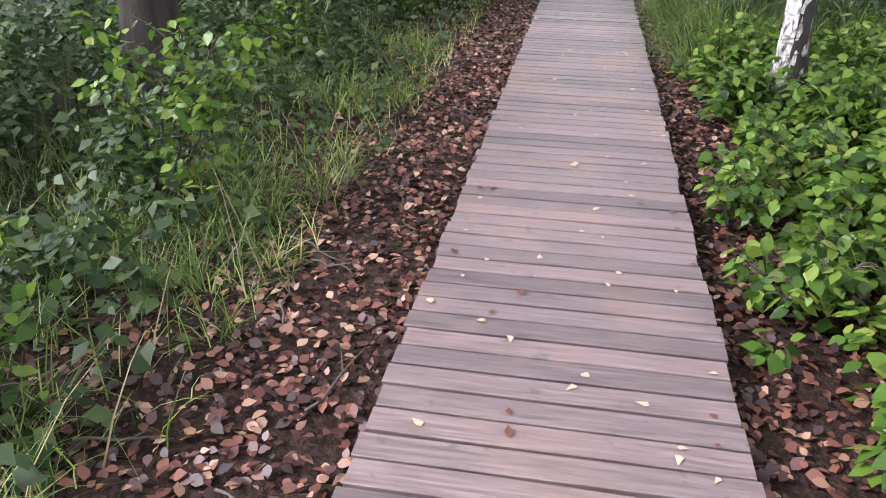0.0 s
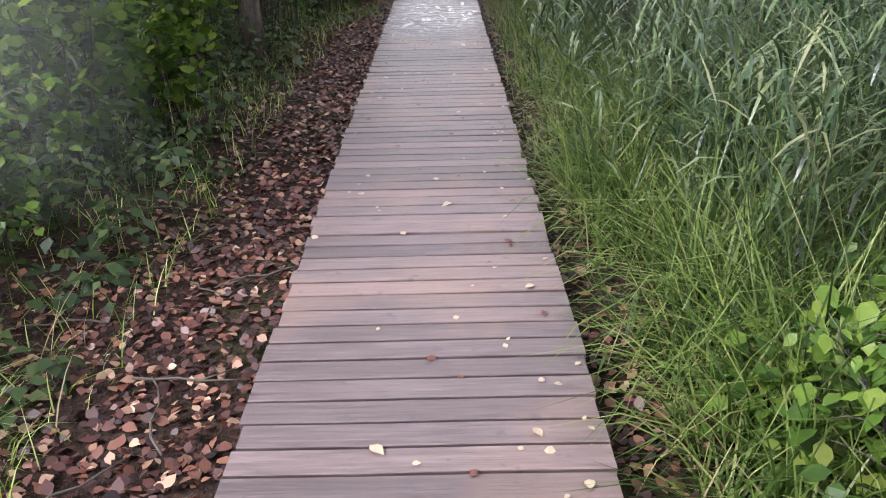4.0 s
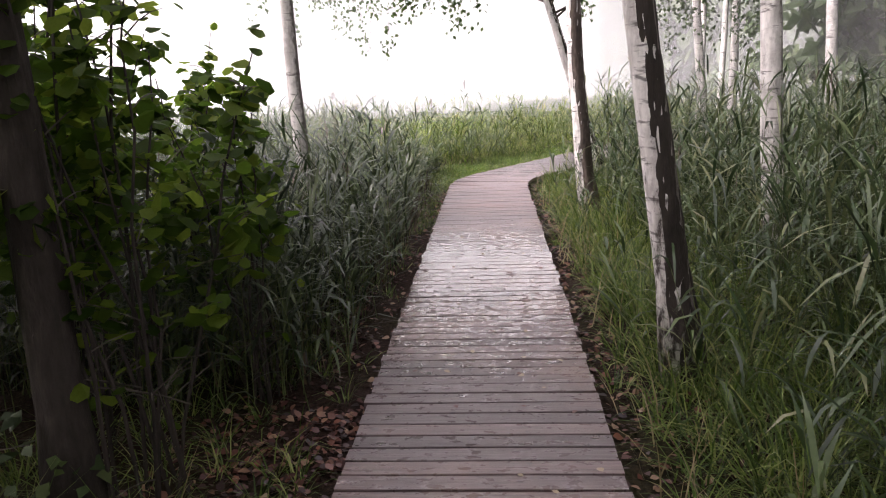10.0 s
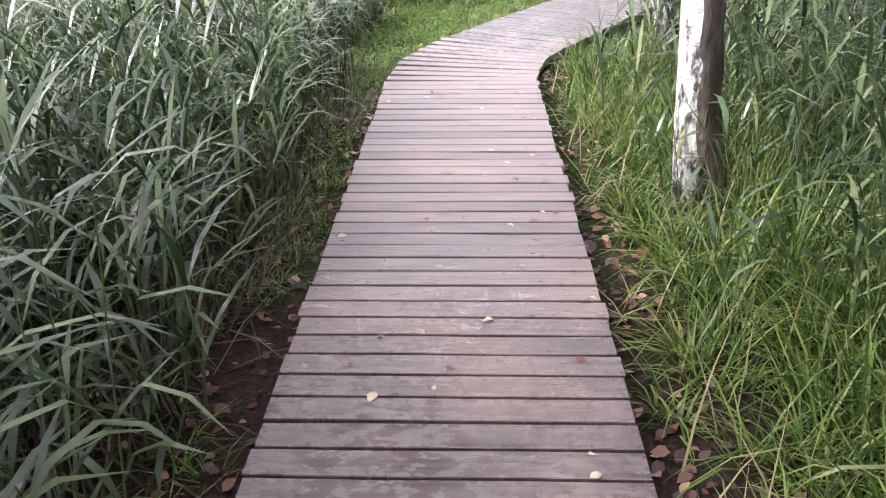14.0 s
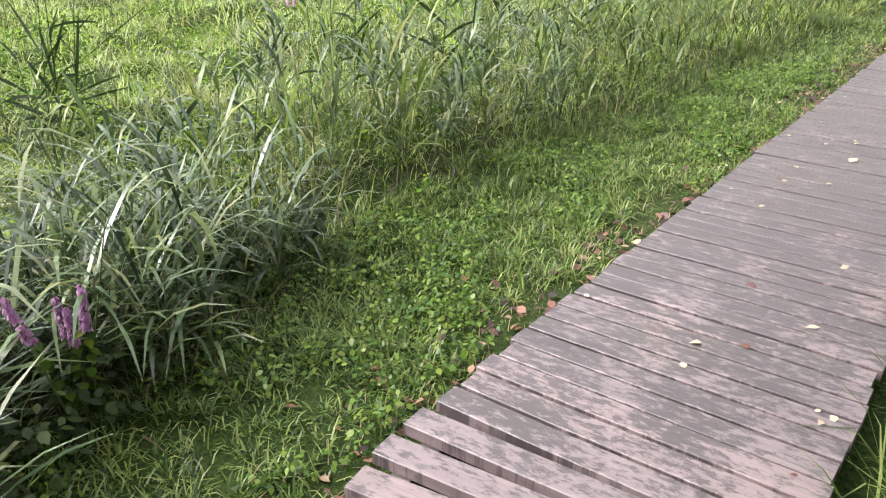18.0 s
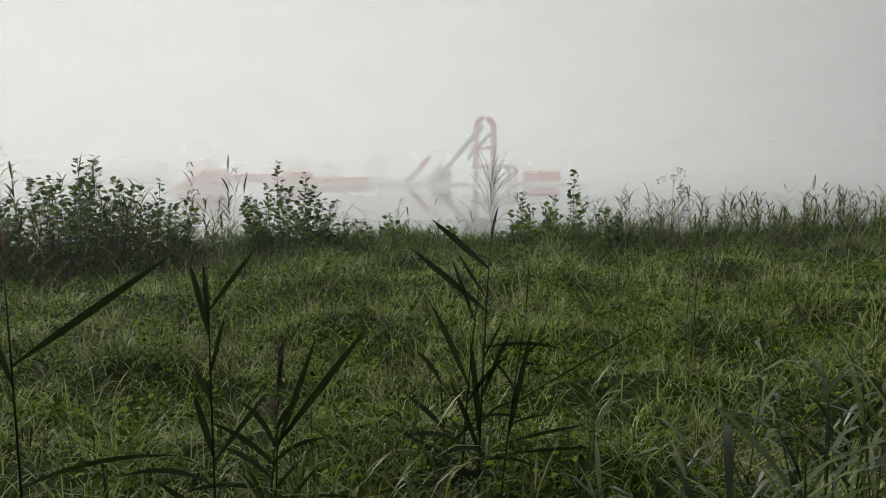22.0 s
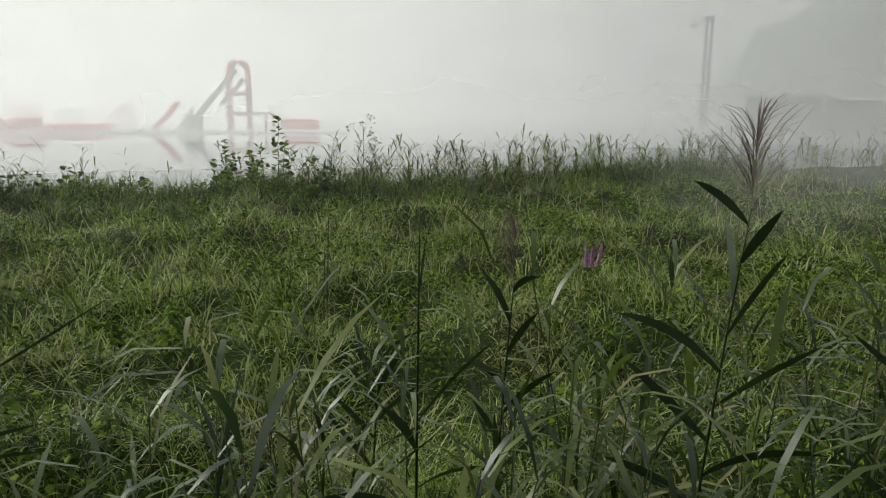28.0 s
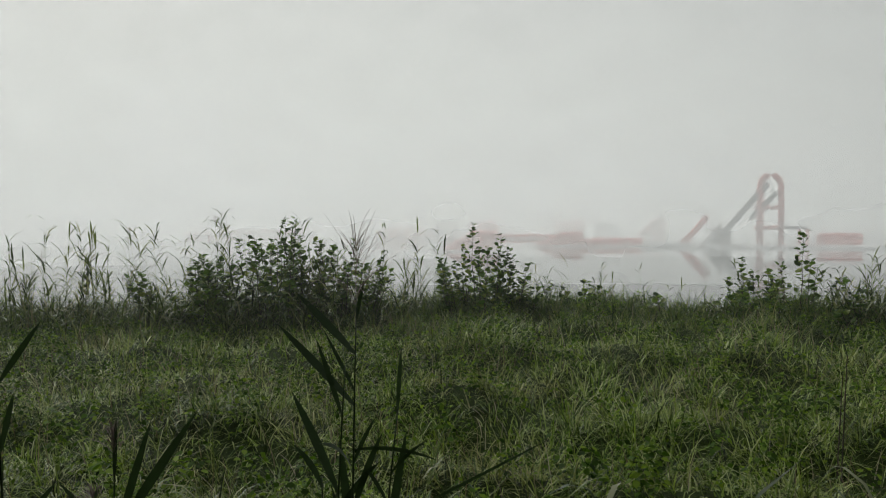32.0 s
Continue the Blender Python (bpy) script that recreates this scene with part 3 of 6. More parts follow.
def ground_z(x, y):
    x, y = np.asarray(x, float), np.asarray(y, float)
    d = x - shore(y)
    wide = np.clip(np.abs(deck_offset(x, y)) - 0.6, 0, 1)
    far = np.clip((-deck_offset(x, y) - 1.8) / 2.5, 0, 1)
    hump = 0.13 * np.sin(x * 2.3 + 1.9 * np.sin(y * 0.9)) * np.sin(y * 2.0 + 1.4 * np.sin(x * 1.1 + 2.0)) * np.clip((y - 27.0) / 3.0, 0, 1)
    land = -0.12 + ripple(x, y) * wide * (1 + 1.3 * far) + hump * far - 0.03 * wide
    fall = np.clip(-(d - 0.3) / 1.6, 0, 1)
    return land - 1.7 * fall * fall * (3 - 2 * fall)


def build_ground():
    xs = np.unique(np.concatenate([np.linspace(-900, -40, 12), np.linspace(-40, -20, 11), np.linspace(-20, 14, 86), np.linspace(14, 40, 14), np.linspace(40, 900, 12)]))
    ys = np.unique(np.concatenate([np.linspace(-900, -30, 12), np.linspace(-30, -6, 9), np.linspace(-6, 50, 128), np.linspace(50, 140, 31), np.linspace(140, 900, 12)]))
    gx, gy = np.meshgrid(xs, ys)
    v = np.stack([gx, gy, ground_z(gx, gy)], -1).reshape(-1, 3)
    nx, ny = len(xs), len(ys)
    i = (np.arange(ny - 1)[:, None] * nx + np.arange(nx - 1)[None]).ravel()
    q = np.stack([i, i + 1, i + nx + 1, i + nx], 1)
    g = new("ground", mesh_of("ground", v, [q], M_SOIL, True))
    tagged(g, "damp dark soil with moss, sloping down into the lake", "ground", kind="structure")
    w = np.array([(-900, -900, -0.8), (70, -900, -0.8), (70, 900, -0.8), (-900, 900, -0.8)], float)
    lake = new("water", mesh_of("water", w, [np.array([[0, 1, 2, 3]])], M_WATER))
    tagged(lake, "still grey lake water under thick fog", "water", kind="structure")


build_ground()


def mist_sheet(x, y, high, thick, low):
    n = len(x) - 1
    v = np.concatenate([np.stack([x, y, np.full(n + 1, -0.78)], 1), np.stack([x, y, np.full(n + 1, high)], 1)])
    u = np.linspace(0, 1, n + 1)
    uv = np.concatenate([np.stack([u, np.zeros(n + 1)], 1), np.stack([u, np.ones(n + 1)], 1)])
    i = np.arange(n)
    q = np.stack([i, i + 1, i + n + 2, i + n + 1], 1)
    ob = new("mist", mesh_of("mist", v, [q], mist_veil("mist", thick, low, high), True, uv))
    tagged(ob, "thin drifting veil of white morning fog", "fog", kind="structure")


def build_mist():
    for radius, a0, a1, high, thick, low in [(6.5, -50, 125, 8, 0.016, 0.05), (18.5, -60, 130, 16, 0.12, -2.2), (27, -70, 135, 20, 0.2, -2.2), (42, -78, 140, 28, 0.46, -2.2), (70, -85, 145, 40, 0.7, -2.2), (104, -100, 150, 55, 0.92, -2.2)]:
        a = np.radians(np.linspace(a0, a1, 49))
        mist_sheet(0.5 - radius * np.sin(a), 30.5 + radius * np.cos(a), high, thick, low)
    s = np.linspace(0, 1, 17)
    mist_sheet(4.2 + 2.2 * s, 8 + 27 * s, 14, 0.06, 0.6)
    # veil in place of lens glare over the left undergrowth
    mist_sheet(-6.0 + 3.2 * s, 1 + 10.0 * s, 9, 0.1, 0.3)
    mist_sheet(-15 + 14 * s, 24.6 + 0.9 * s, 9, 0.25, 0.2)
    mist_sheet(1.1 + 9 * s, 25.6 - 1.5 * s, 5, 0.12, 0.3)
    mist_sheet(-3.2 + 8 * s, 36.5 + 12 * s, 9, 0.14, 0.1)
    # veil added for the bright glow beyond the first plants
    mist_sheet(-8.5 + 7.4 * s, 9.6 - 0.8 * s, 7, 0.16, 0.2)
    # veil added behind the thicket to brighten its backlit leaves
    mist_sheet(-9.5 + 7.8 * s, 15.4 + 0.8 * s, 8, 0.22, 0.7)
    mist_sheet(-10 + 8.9 * s, 21.8 + 0.2 * s, 6, 0.15, 0.35)
    # veil added on the right for the same bright glow
    mist_sheet(1.2 + 6 * s, 11.5 - 0.6 * s, 7, 0.12, 0.3)


build_mist()


# ---- plants: building blocks ----
def scatter(n, x0, x1, y0, y1, keep=None):
    x, y = rng.uniform(x0, x1, n), rng.uniform(y0, y1, n)
    if keep is not None:
        k = keep(x, y)
        x, y = x[k], y[k]
    return x, y


def field(x, y, scale=1.0, seed=0.0):
    """A slow random field from 0 to 1 over the ground."""
    return np.array([noise.noise((a * scale + seed, b * scale, seed)) for a, b in zip(x, y)]) * 0.5 + 0.5


def grass(x, y, h0, h1, width, lean=0.5, droop=1.1, n=3):
    k = len(x)
    root = np.stack([x, y, ground_z(x, y) - 0.01], 1)
    h = rng.uniform(h0, h1, k) if np.isscalar(h0) else h0 * rng.uniform(0.5, 1.15, k)
    return blades(root, rng.uniform(0, 6.283, k), np.pi / 2 - rng.uniform(0, lean, k), h, width * rng.uniform(0.7, 1.3, k), rng.uniform(0.1, droop, k), n)


def tufts(x, y, h, per, width, n=3, spread=0.03, flat=0.75):
    """Tussocks: blades that arch outwards from common roots."""
    k = len(x)
    who = np.repeat(np.arange(k), per)
    a = rng.uniform(0, 6.283, k * per)
    r = spread * rng.uniform(0.2, 1, k * per)
    rx, ry = x[who] + np.sin(a) * r, y[who] + np.cos(a) * r
    root = np.stack([rx, ry, ground_z(rx, ry) - 0.01], 1)
    ln = h[who] * rng.uniform(0.55, 1.25, k * per)
    return blades(root, a + rng.normal(0, 0.5, k * per), rng.uniform(flat, 1.5, k * per), ln, width * rng.uniform(0.65, 1.3, k * per), rng.uniform(0.4, 2.3, k * per), n)


def reeds(x, y, h, leaf=0.38, width=0.02, count=8, lean=0.1, plume=0.0, n=3):
    """Reed stems with long arching leaves; returns stems, leaves and plumes as shapes."""
    k = len(x)
    base = np.stack([x, y, ground_z(x, y) - 0.02], 1)
    tilt = rng.normal(0, lean, (k, 2))
    top = base + np.stack([tilt[:, 0] * h, tilt[:, 1] * h, h], 1)
    # three-sided stems
    th = np.arange(3) * 2.094
    ring = np.stack([np.cos(th), np.sin(th), 0 * th], 1)
    v = np.concatenate([base[:, None] + ring * 0.004, top[:, None] + ring * 0.0018], 1).reshape(-1, 3)
    b = (np.arange(k) * 6)[:, None, None]
    q = np.array([[0, 1, 4, 3], [1, 2, 5, 4], [2, 0, 3, 5]])[None]
    stems = (v, [(b + q).reshape(-1, 4)])
    who = np.repeat(np.arange(k), count)
    f = np.tile(np.linspace(0.22, 1.0, count), k) + rng.uniform(-0.06, 0.06, k * count)
    root = base[who] + (top - base)[who] * np.clip(f, 0.1, 1.0)[:, None]
    side = np.tile(np.arange(count) % 2 * np.pi, k) + np.repeat(rng.uniform(0, 6.283, k), count) + rng.normal(0, 0.5, k * count)
    ln = leaf * rng.uniform(0.6, 1.25, k * count) * np.clip(1.15 - 0.35 * np.abs(f - 0.6), 0.5, 1.2)
    lv = blades(root, side, rng.uniform(0.75, 1.35, k * count), ln, width * rng.uniform(0.7, 1.3, k * count), rng.uniform(0.4, 2.0, k * count), n, "leaf")
    pl = None
    has = np.nonzero(rng.random(k) < plume)[0]
    if len(has):
        pl = plumes(top[has], 0.2)
    return stems, lv, pl


def plumes(top, size, strands=14, spread=0.0):
    k = len(top)
    who = np.repeat(np.arange(k), strands)
    f = np.tile(np.linspace(0, 1, strands), k)
    root = top[who] + np.stack([0 * f, 0 * f, f * size * 0.6], 1)
    return blades(root, np.repeat(rng.uniform(0, 6.28, k), strands) + rng.normal(0, 1.0, k * strands), rng.uniform(0.9, 1.5, k * strands) - spread * (1 - 0.8 * f), size * rng.uniform(0.5, 0.9, k * strands) * (1.1 - 0.6 * f) * (1 + 0.3 * spread), 0.0035 - 0.0012 * min(1.0, spread * 3), rng.uniform(0.4, 1.6, k * strands) * (1 - 0.4 * spread), 3 if not spread else 6, "leaf")


def reed_bed(x, y, h, label, material=None, **kw):
    stems, lv, pl = reeds(x, y, h, **kw)
    stuff("reed_leaves", lv, material or M_REED, label, "reeds")
    stuff("reed_stems", stems, M_STEM, "thin upright green reed stems in a dense bed", "reeds")
    if pl:
        stuff("reed_plumes", pl, M_PLUME, "feathery brownish reed plumes above the bed", "reeds")


def herbs(x, y, h, per=26, size=0.07, outline=OVAL):
    """Low leafy plants: a thin stem each and leaves all the way up."""
    k = len(x)
    base = np.stack([x, y, ground_z(x, y) - 0.01], 1)
    lean = rng.normal(0, 0.22, (k, 2))
    top = base + np.stack([lean[:, 0] * h, lean[:, 1] * h, h], 1)
    stems = blades(base, rng.uniform(0, 6.28, k), 1.5, h, 0.006, 0.1, 2)
    who = np.repeat(np.arange(k), per)
    f = rng.uniform(0.15, 1.0, k * per) ** 0.7
    spread = (0.32 * h[who] * (1.15 - f)) + 0.04
    a = rng.uniform(0, 6.283, k * per)
    r = spread * rng.uniform(0.2, 1, k * per)
    c = base[who] + (top - base)[who] * f[:, None] + np.stack([np.sin(a) * r, np.cos(a) * r, rng.normal(0, 0.02, k * per)], 1)
    nrm = np.stack([np.sin(a) * 0.5, np.cos(a) * 0.5, np.ones(k * per)], 1) + rng.normal(0, 0.3, (k * per, 3))
    return stems, leaves(c, nrm, a + rng.normal(0, 0.5, k * per), size * rng.uniform(0.6, 1.3, k * per), outline, 0.25)


def bend_line(p0, p1, sag, n=6, jitter=0.0):
    p0, p1 = np.asarray(p0, float), np.asarray(p1, float)
    s = np.linspace(0, 1, n)[:, None]
    out = p0 + (p1 - p0) * s + np.array([0, 0, 1.0]) * (sag * 4 * s * (1 - s))
    if jitter:
        out[1:-1] += rng.normal(0, jitter, (n - 2, 3))
    return out


def shrub(x, y, h, wide, count, size, label, name="shrub", outline=HEX, material=None, stems=7, group="shrubs", bare=0.0):
    """A shrub of several stems with leaves set along side twigs."""
    material = material or M_ALDER
    z = float(ground_z(x, y)) - 0.03
    t = thing(name, label, "bush", group, at=pose(x, y, z))
    lines, pts = [], []
    for i in range(stems):
        a, r = rng.uniform(0, 6.283), wide * rng.uniform(0.15, 0.7)
        hh = h * rng.uniform(0.65, 1.0)
        line = bend_line((rng.normal(0, 0.06), rng.normal(0, 0.06), 0), (math.sin(a) * r, math.cos(a) * r, hh), 0.08 * hh, 7, 0.02)
        part("stem", tube(line, np.linspace(0.009, 0.003, 7) * (0.7 + 0.14 * h), 5), M_BARK, t)
        for j in range(9):
            f = rng.uniform(0.15, 1.0)
            at = line[0] + (line[-1] - line[0]) * f
            at = line[min(6, int(f * 6))] * 0.5 + at * 0.5
            b = rng.uniform(0, 6.283)
            ln = wide * rng.uniform(0.25, 0.55) * (1.2 - 0.75 * f)
            tip = at + np.array([math.sin(b) * ln, math.cos(b) * ln, ln * rng.uniform(0.1, 0.7)])
            tw = bend_line(at, tip, 0.02, 4)
            lines.append(tube(tw, np.linspace(0.004, 0.0015, 4), 4, cap=False))
            pts.append((at, tip))
        pts.append((line[3], line[-1] + (0, 0, 0.05)))
    part("branchwork", joined(lines), M_TWIG, t)
    seg = np.array(pts)
    who = rng.integers(0, len(seg), count)
    f = rng.uniform(0.1, 1.05, count)[:, None]
    c = seg[who, 0] * (1 - f) + seg[who, 1] * f + rng.normal(0, 0.03, (count, 3))
    a = rng.uniform(0, 6.283, count)
    nrm = np.stack([np.sin(a) * 0.7, np.cos(a) * 0.7, np.ones(count)], 1) + rng.normal(0, 0.35, (count, 3))
    k = (c[:, 2] > bare * rng.uniform(0.7, 1.1, count)) | (rng.random(count) < 0.07)
    part("foliage", leaves(c[k], nrm[k], a[k], size * rng.uniform(0.55, 1.2, k.sum()), outline, 0.18), material, t)
    return t


def tree(x, y, high, girth, top, bark, label, limbs=14, first=0.35, reach=1.6, count=5000, size=0.06, droop=0.5, outline=DIAMOND, name="birch_tree", leaf=None, group="trees beside the boardwalk", toward=None, bow=0.0, last=1.0, crust=None, kick=0.0):
    """A tapered trunk to (top x, top y) offsets at its full height, with limbs, twigs and a loose leafy crown."""
    z = float(ground_z(x, y)) - 0.05
    t = thing(name, label, "tree", group, at=pose(x, y, z))
    n = 18
    s = np.linspace(0, 1, n)
    line = np.stack([top[0] * s + bow * np.sin(s * np.pi), top[1] * s, high * s], 1)
    line[:, 0] += kick * (1 - np.exp(-s * high / 0.8))
    line[1:, :2] += np.cumsum(rng.normal(0, 0.012, (n - 1, 2)), 0) * 0.8
    flare = 1 + 0.5 * np.exp(-s * high / 0.25)
    part("trunk", tube(line, girth * (1 - 0.85 * s) * flare, 14, 0.04), bark, t, smooth=True)
    if crust:
        k = 90
        f = np.linspace(0, 0.62, k)
        mid = np.stack([np.interp(f, s, line[:, q]) for q in range(3)], 1)
        r = np.interp(f, s, girth * (1 - 0.85 * s) * flare) * 1.035
        a0 = np.radians(crust[0] + np.cumsum(rng.normal(0, 6, k)) * 0.5 + rng.normal(0, 2.5, k))
        a1 = np.radians(crust[1] + np.cumsum(rng.normal(0, 5, k)) * 0.5)
        m = 12
        th = a0[:, None] + (a1 - a0)[:, None] * np.linspace(0, 1, m)[None]
        rr = r[:, None] * (1 + 0.05 * rng.uniform(-1, 1, (k, m)))
        rr[:, 0] = rr[:, -1] = r * 0.93
        v = np.stack([mid[:, None, 0] + rr * np.cos(th), mid[:, None, 1] + rr * np.sin(th), np.broadcast_to(mid[:, None, 2], (k, m))], -1)
        q = (np.arange(k - 1)[:, None] * m + np.arange(m - 1)[None]).ravel()
        part("bark_crust", (v.reshape(-1, 3), [np.stack([q, q + 1, q + m + 1, q + m], 1)]), crust[2], t, "dark fissured bark crust", True)
    twigs, seg = [], []
    for i in range(limbs):
        f = first + (last - first) * (i + rng.random()) / limbs
        k = f * (n - 1)
        a = line[int(k)] + (line[min(n - 1, int(k) + 1)] - line[int(k)]) * (k % 1)
        h = rng.uniform(0, 6.283)
        if toward is not None and rng.random() < 0.55:
            h = math.atan2(toward[0], toward[1]) + rng.normal(0, 0.5)
        ln = reach * rng.uniform(0.6, 1.1) * (1.15 - 0.7 * (f - first) / (1 - first))
        tip = a + np.array([math.sin(h) * ln, math.cos(h) * ln, ln * rng.uniform(-0.05, 0.5)])
        lm = bend_line(a, tip, 0.12 * ln, 7, 0.02)
        part("limb", tube(lm, np.linspace(girth * 0.26 * (1.1 - f), 0.006, 7), 6), bark if bark not in (M_BIRCH, M_BIRCH_OLD) else M_TWIG, t, smooth=True)
        for j in range(8):
            p = lm[rng.integers(2, 7)]
            g = h + rng.normal(0, 0.9)
            m = ln * rng.uniform(0.25, 0.55)
            q = p + np.array([math.sin(g) * m, math.cos(g) * m, m * rng.uniform(-0.2, 0.3)])
            d = q + np.array([rng.normal(0, 0.1), rng.normal(0, 0.1), -droop * rng.uniform(0.3, 1.0)])
            if not clear_of_walk(np.array([p, q, d]), x, y).all():
                continue
            twigs.append(tube(np.array([p, q, d]), [0.006, 0.004, 0.0015], 3, cap=False))
            seg += [(p, q), (q, d), (q, d)]
    if twigs:
        part("branchwork", joined(twigs), M_TWIG, t)
        seg = np.array(seg)
        who = rng.integers(0, len(seg), count)
        f = rng.uniform(0, 1.05, count)[:, None]
        c = seg[who, 0] * (1 - f) + seg[who, 1] * f + rng.normal(0, 0.07, (count, 3))
        c = c[clear_of_walk(c, x, y)]
        count = len(c)
        a = rng.uniform(0, 6.283, count)
        nrm = np.stack([np.sin(a), np.cos(a), rng.uniform(0.1, 1.0, count)], 1) + rng.normal(0, 0.3, (count, 3))
        part("crown", leaves(c, nrm, a, size * rng.uniform(0.6, 1.25, count), outline, 0.2), leaf or M_CROWN, t)
    return t


def clear_of_walk(p, x, y):
    """True for points of a plant at (x, y) that do not hang over the boardwalk below head height or round the lookout."""
    wx, wy, wz = p[:, 0] + x, p[:, 1] + y, p[:, 2]
    low = (np.abs(deck_offset(wx, wy)) < 0.8) & (wz < 2.4)
    view = (np.hypot(wx + 0.2, wy - 29.2) < 1.6) & (wz < 3.4)
    open_side = (wy > 28.0) & (wx < 0.6) & (wz < 5.0)
    return ~(low | view | open_side)


# ---- trees ----
BIRCH = "slender white-barked birch with dark fissured foot beside the boardwalk"
tree(1.16, 18.4, 11, 0.1, (-1.5, 0.3), M_BIRCH_OLD, "birch with dark fissured bark up one side beside the boardwalk", 10, 0.45, 1.3, 3000, crust=(-130, 95, M_BARK))
tree(1.3, 23.9, 11, 0.108, (-0.4, 0.2), M_BIRCH, BIRCH, 10, 0.5, 1.2, 3000, kick=-0.17, crust=(-112, 95, M_PINE))
tree(1.95, 27.2, 11, 0.09, (-1.9, 0.2), M_BIRCH, "leaning birch with hanging leafy twigs over the reeds", 28, 0.24, 3.0, 20000, 0.072, droop=1.3, toward=(-1, -0.3), bow=-0.55, last=0.47, crust=(-100, 95, M_BARK))
tree(2.6, 27.9, 10, 0.1, (0.3, 0.2), M_BIRCH, BIRCH, 12, 0.4, 1.6, 4000)
tree(2.45, 20.8, 12, 0.1, (-0.6, 0.3), M_BIRCH, BIRCH, 12, 0.42, 1.8, 5000)
tree(2.75, 18.8, 13, 0.125, (-0.1, 0.2), M_PINE, "tall pine trunk with rough flaky brown bark in reeds", 10, 0.5, 1.8, 4500, name="pine_tree")
tree(3.6, 27.4, 11, 0.085, (-0.9, 0.2), M_BIRCH, BIRCH, 12, 0.3, 1.8, 4500, size=0.07)
tree(4.3, 28.6, 11, 0.085, (0.2, 0.2), M_BIRCH, BIRCH, 12, 0.3, 1.8, 4500, size=0.07)
tree(5.3, 26.7, 12, 0.1, (-0.5, 0.2), M_BIRCH, BIRCH, 12, 0.34, 1.9, 4500, size=0.07)
tree(6.0, 25.4, 12, 0.1, (0.2, 0.2), M_BIRCH, BIRCH, 12, 0.34, 1.9, 4500, size=0.07)
tree(4.7, 32.4, 11, 0.08, (0.1, 0.2), M_BIRCH, BIRCH, 14, 0.3, 1.8, 5000, size=0.07)
tree(5.3, 33.0, 11, 0.08, (0.3, 0.2), M_BIRCH, BIRCH, 14, 0.3, 1.8, 5000, size=0.07)
tree(-1.65, 16.9, 10, 0.1, (-0.3, 0.1), M_BARK, "dark alder trunk rising from a thicket by the boardwalk", 16, 0.38, 2.3, 8000, 0.085, outline=HEX, name="alder_tree", leaf=M_ALDER)
tree(-1.7, 21.7, 10, 0.08, (-0.5, 0.2), M_BIRCH, "grey-white birch trunk at the edge of the reed bed", 12, 0.3, 1.7, 5000, 0.08)
tree(-1.95, 14.2, 10, 0.11, (0.0, 0.2), M_PINE, "brown-grey alder trunk beside the leaf litter", 12, 0.5, 1.8, 3000, 0.09, outline=HEX, name="alder_tree", leaf=M_ALDER)
tree(-3.65, 17.7, 10, 0.12, (0.2, 0.1), M_BARK, "dark alder trunk rising from a thicket by the boardwalk", 14, 0.36, 2.3, 4500, 0.1, outline=HEX, name="alder_tree", leaf=M_ALDER)
tree(-2.9, 4.8, 10, 0.21, (0.1, 0.2), M_BARK, "dark alder trunk in the undergrowth", 14, 0.4, 2.6, 4500, 0.1, outline=HEX, name="alder_tree", leaf=M_ALDER)
tree(1.6, 6.3, 11, 0.11, (0.1, 0.3), M_BIRCH, "birch with a dark side rising from leafy undergrowth", 14, 0.38, 2.2, 6000, 0.07, crust=(-110, 80, M_BARK))
tree(-5.6, 11.0, 10, 0.12, (0.2, 0.1), M_BARK, "dark alder trunk in the undergrowth", 14, 0.36, 2.6, 4500, 0.11, outline=HEX, name="alder_tree", leaf=M_ALDER)
tree(4.6, 13.0, 11, 0.1, (0.3, 0.2), M_BIRCH, BIRCH, 14, 0.36, 2.2, 6000, 0.08)

# alders added to block sky light from the left, some out of view
for fx, fy, full in [(-4.6, 13.6, 2), (-5.2, 17.6, 1), (-6.8, 12.6, 2), (-7.4, 16.4, 1), (-5.8, 19.7, 1), (-7.2, 8.6, 1), (-8.2, 3.0, 1), (-6.6, 19.6, 1)]:
    tree(fx, fy, 9.5, 0.11, (rng.normal(0, 0.3), 0.1), M_BARK, "dark alder added deep in the thicket to shade it", 12, 0.5 if full == 1 else 0.3, 2.0 + 0.5 * (full - 1), 2200 * full, 0.12 * full, outline=HEX, name="alder_tree", leaf=M_ALDER)

# trees added largely unseen: their crowns shade the first part of the walk
for fx, fy, side in [(-5.4, -4.5, 1), (-4.9, 0.8, 1), (-5.2, 7.6, 1), (-4.6, 11.0, 1), (5.4, -3.4, -1), (5.8, 1.6, -1), (5.6, 6.0, -1), (6.0, 9.0, -1), (0.6, -7.5, 0), (-1.6, -8.5, 0)]:
    tree(fx, fy, 11.5, 0.14, (0.5 * side, 0.1), M_BARK, "tall alder added out of view to shade the boardwalk", 20, 0.58, 4.8, 6000, 0.27, droop=0.6, name="alder_tree", leaf=M_ALDER, toward=(side, 0.1) if side else (0, 1))

# the misty wood behind the reeds
for i in range(64):
    ws, wo = rng.uniform(14, 50), rng.uniform(4.2, 13)
    px, py, pa = deck(ws)
    fx, fy = px + wo * math.cos(pa), py - wo * math.sin(pa)
    if fx < 7.0:
        fx += 3.0
    tree(fx, fy, 11 + 4 * rng.random(), 0.11, (rng.normal(0, 0.3), 0.2), M_BARK if i % 3 else M_BIRCH, "tall tree of the misty wood behind the reeds", 11, 0.05, 3.0, 1400, 0.38, name="wood_tree", group="misty wood")

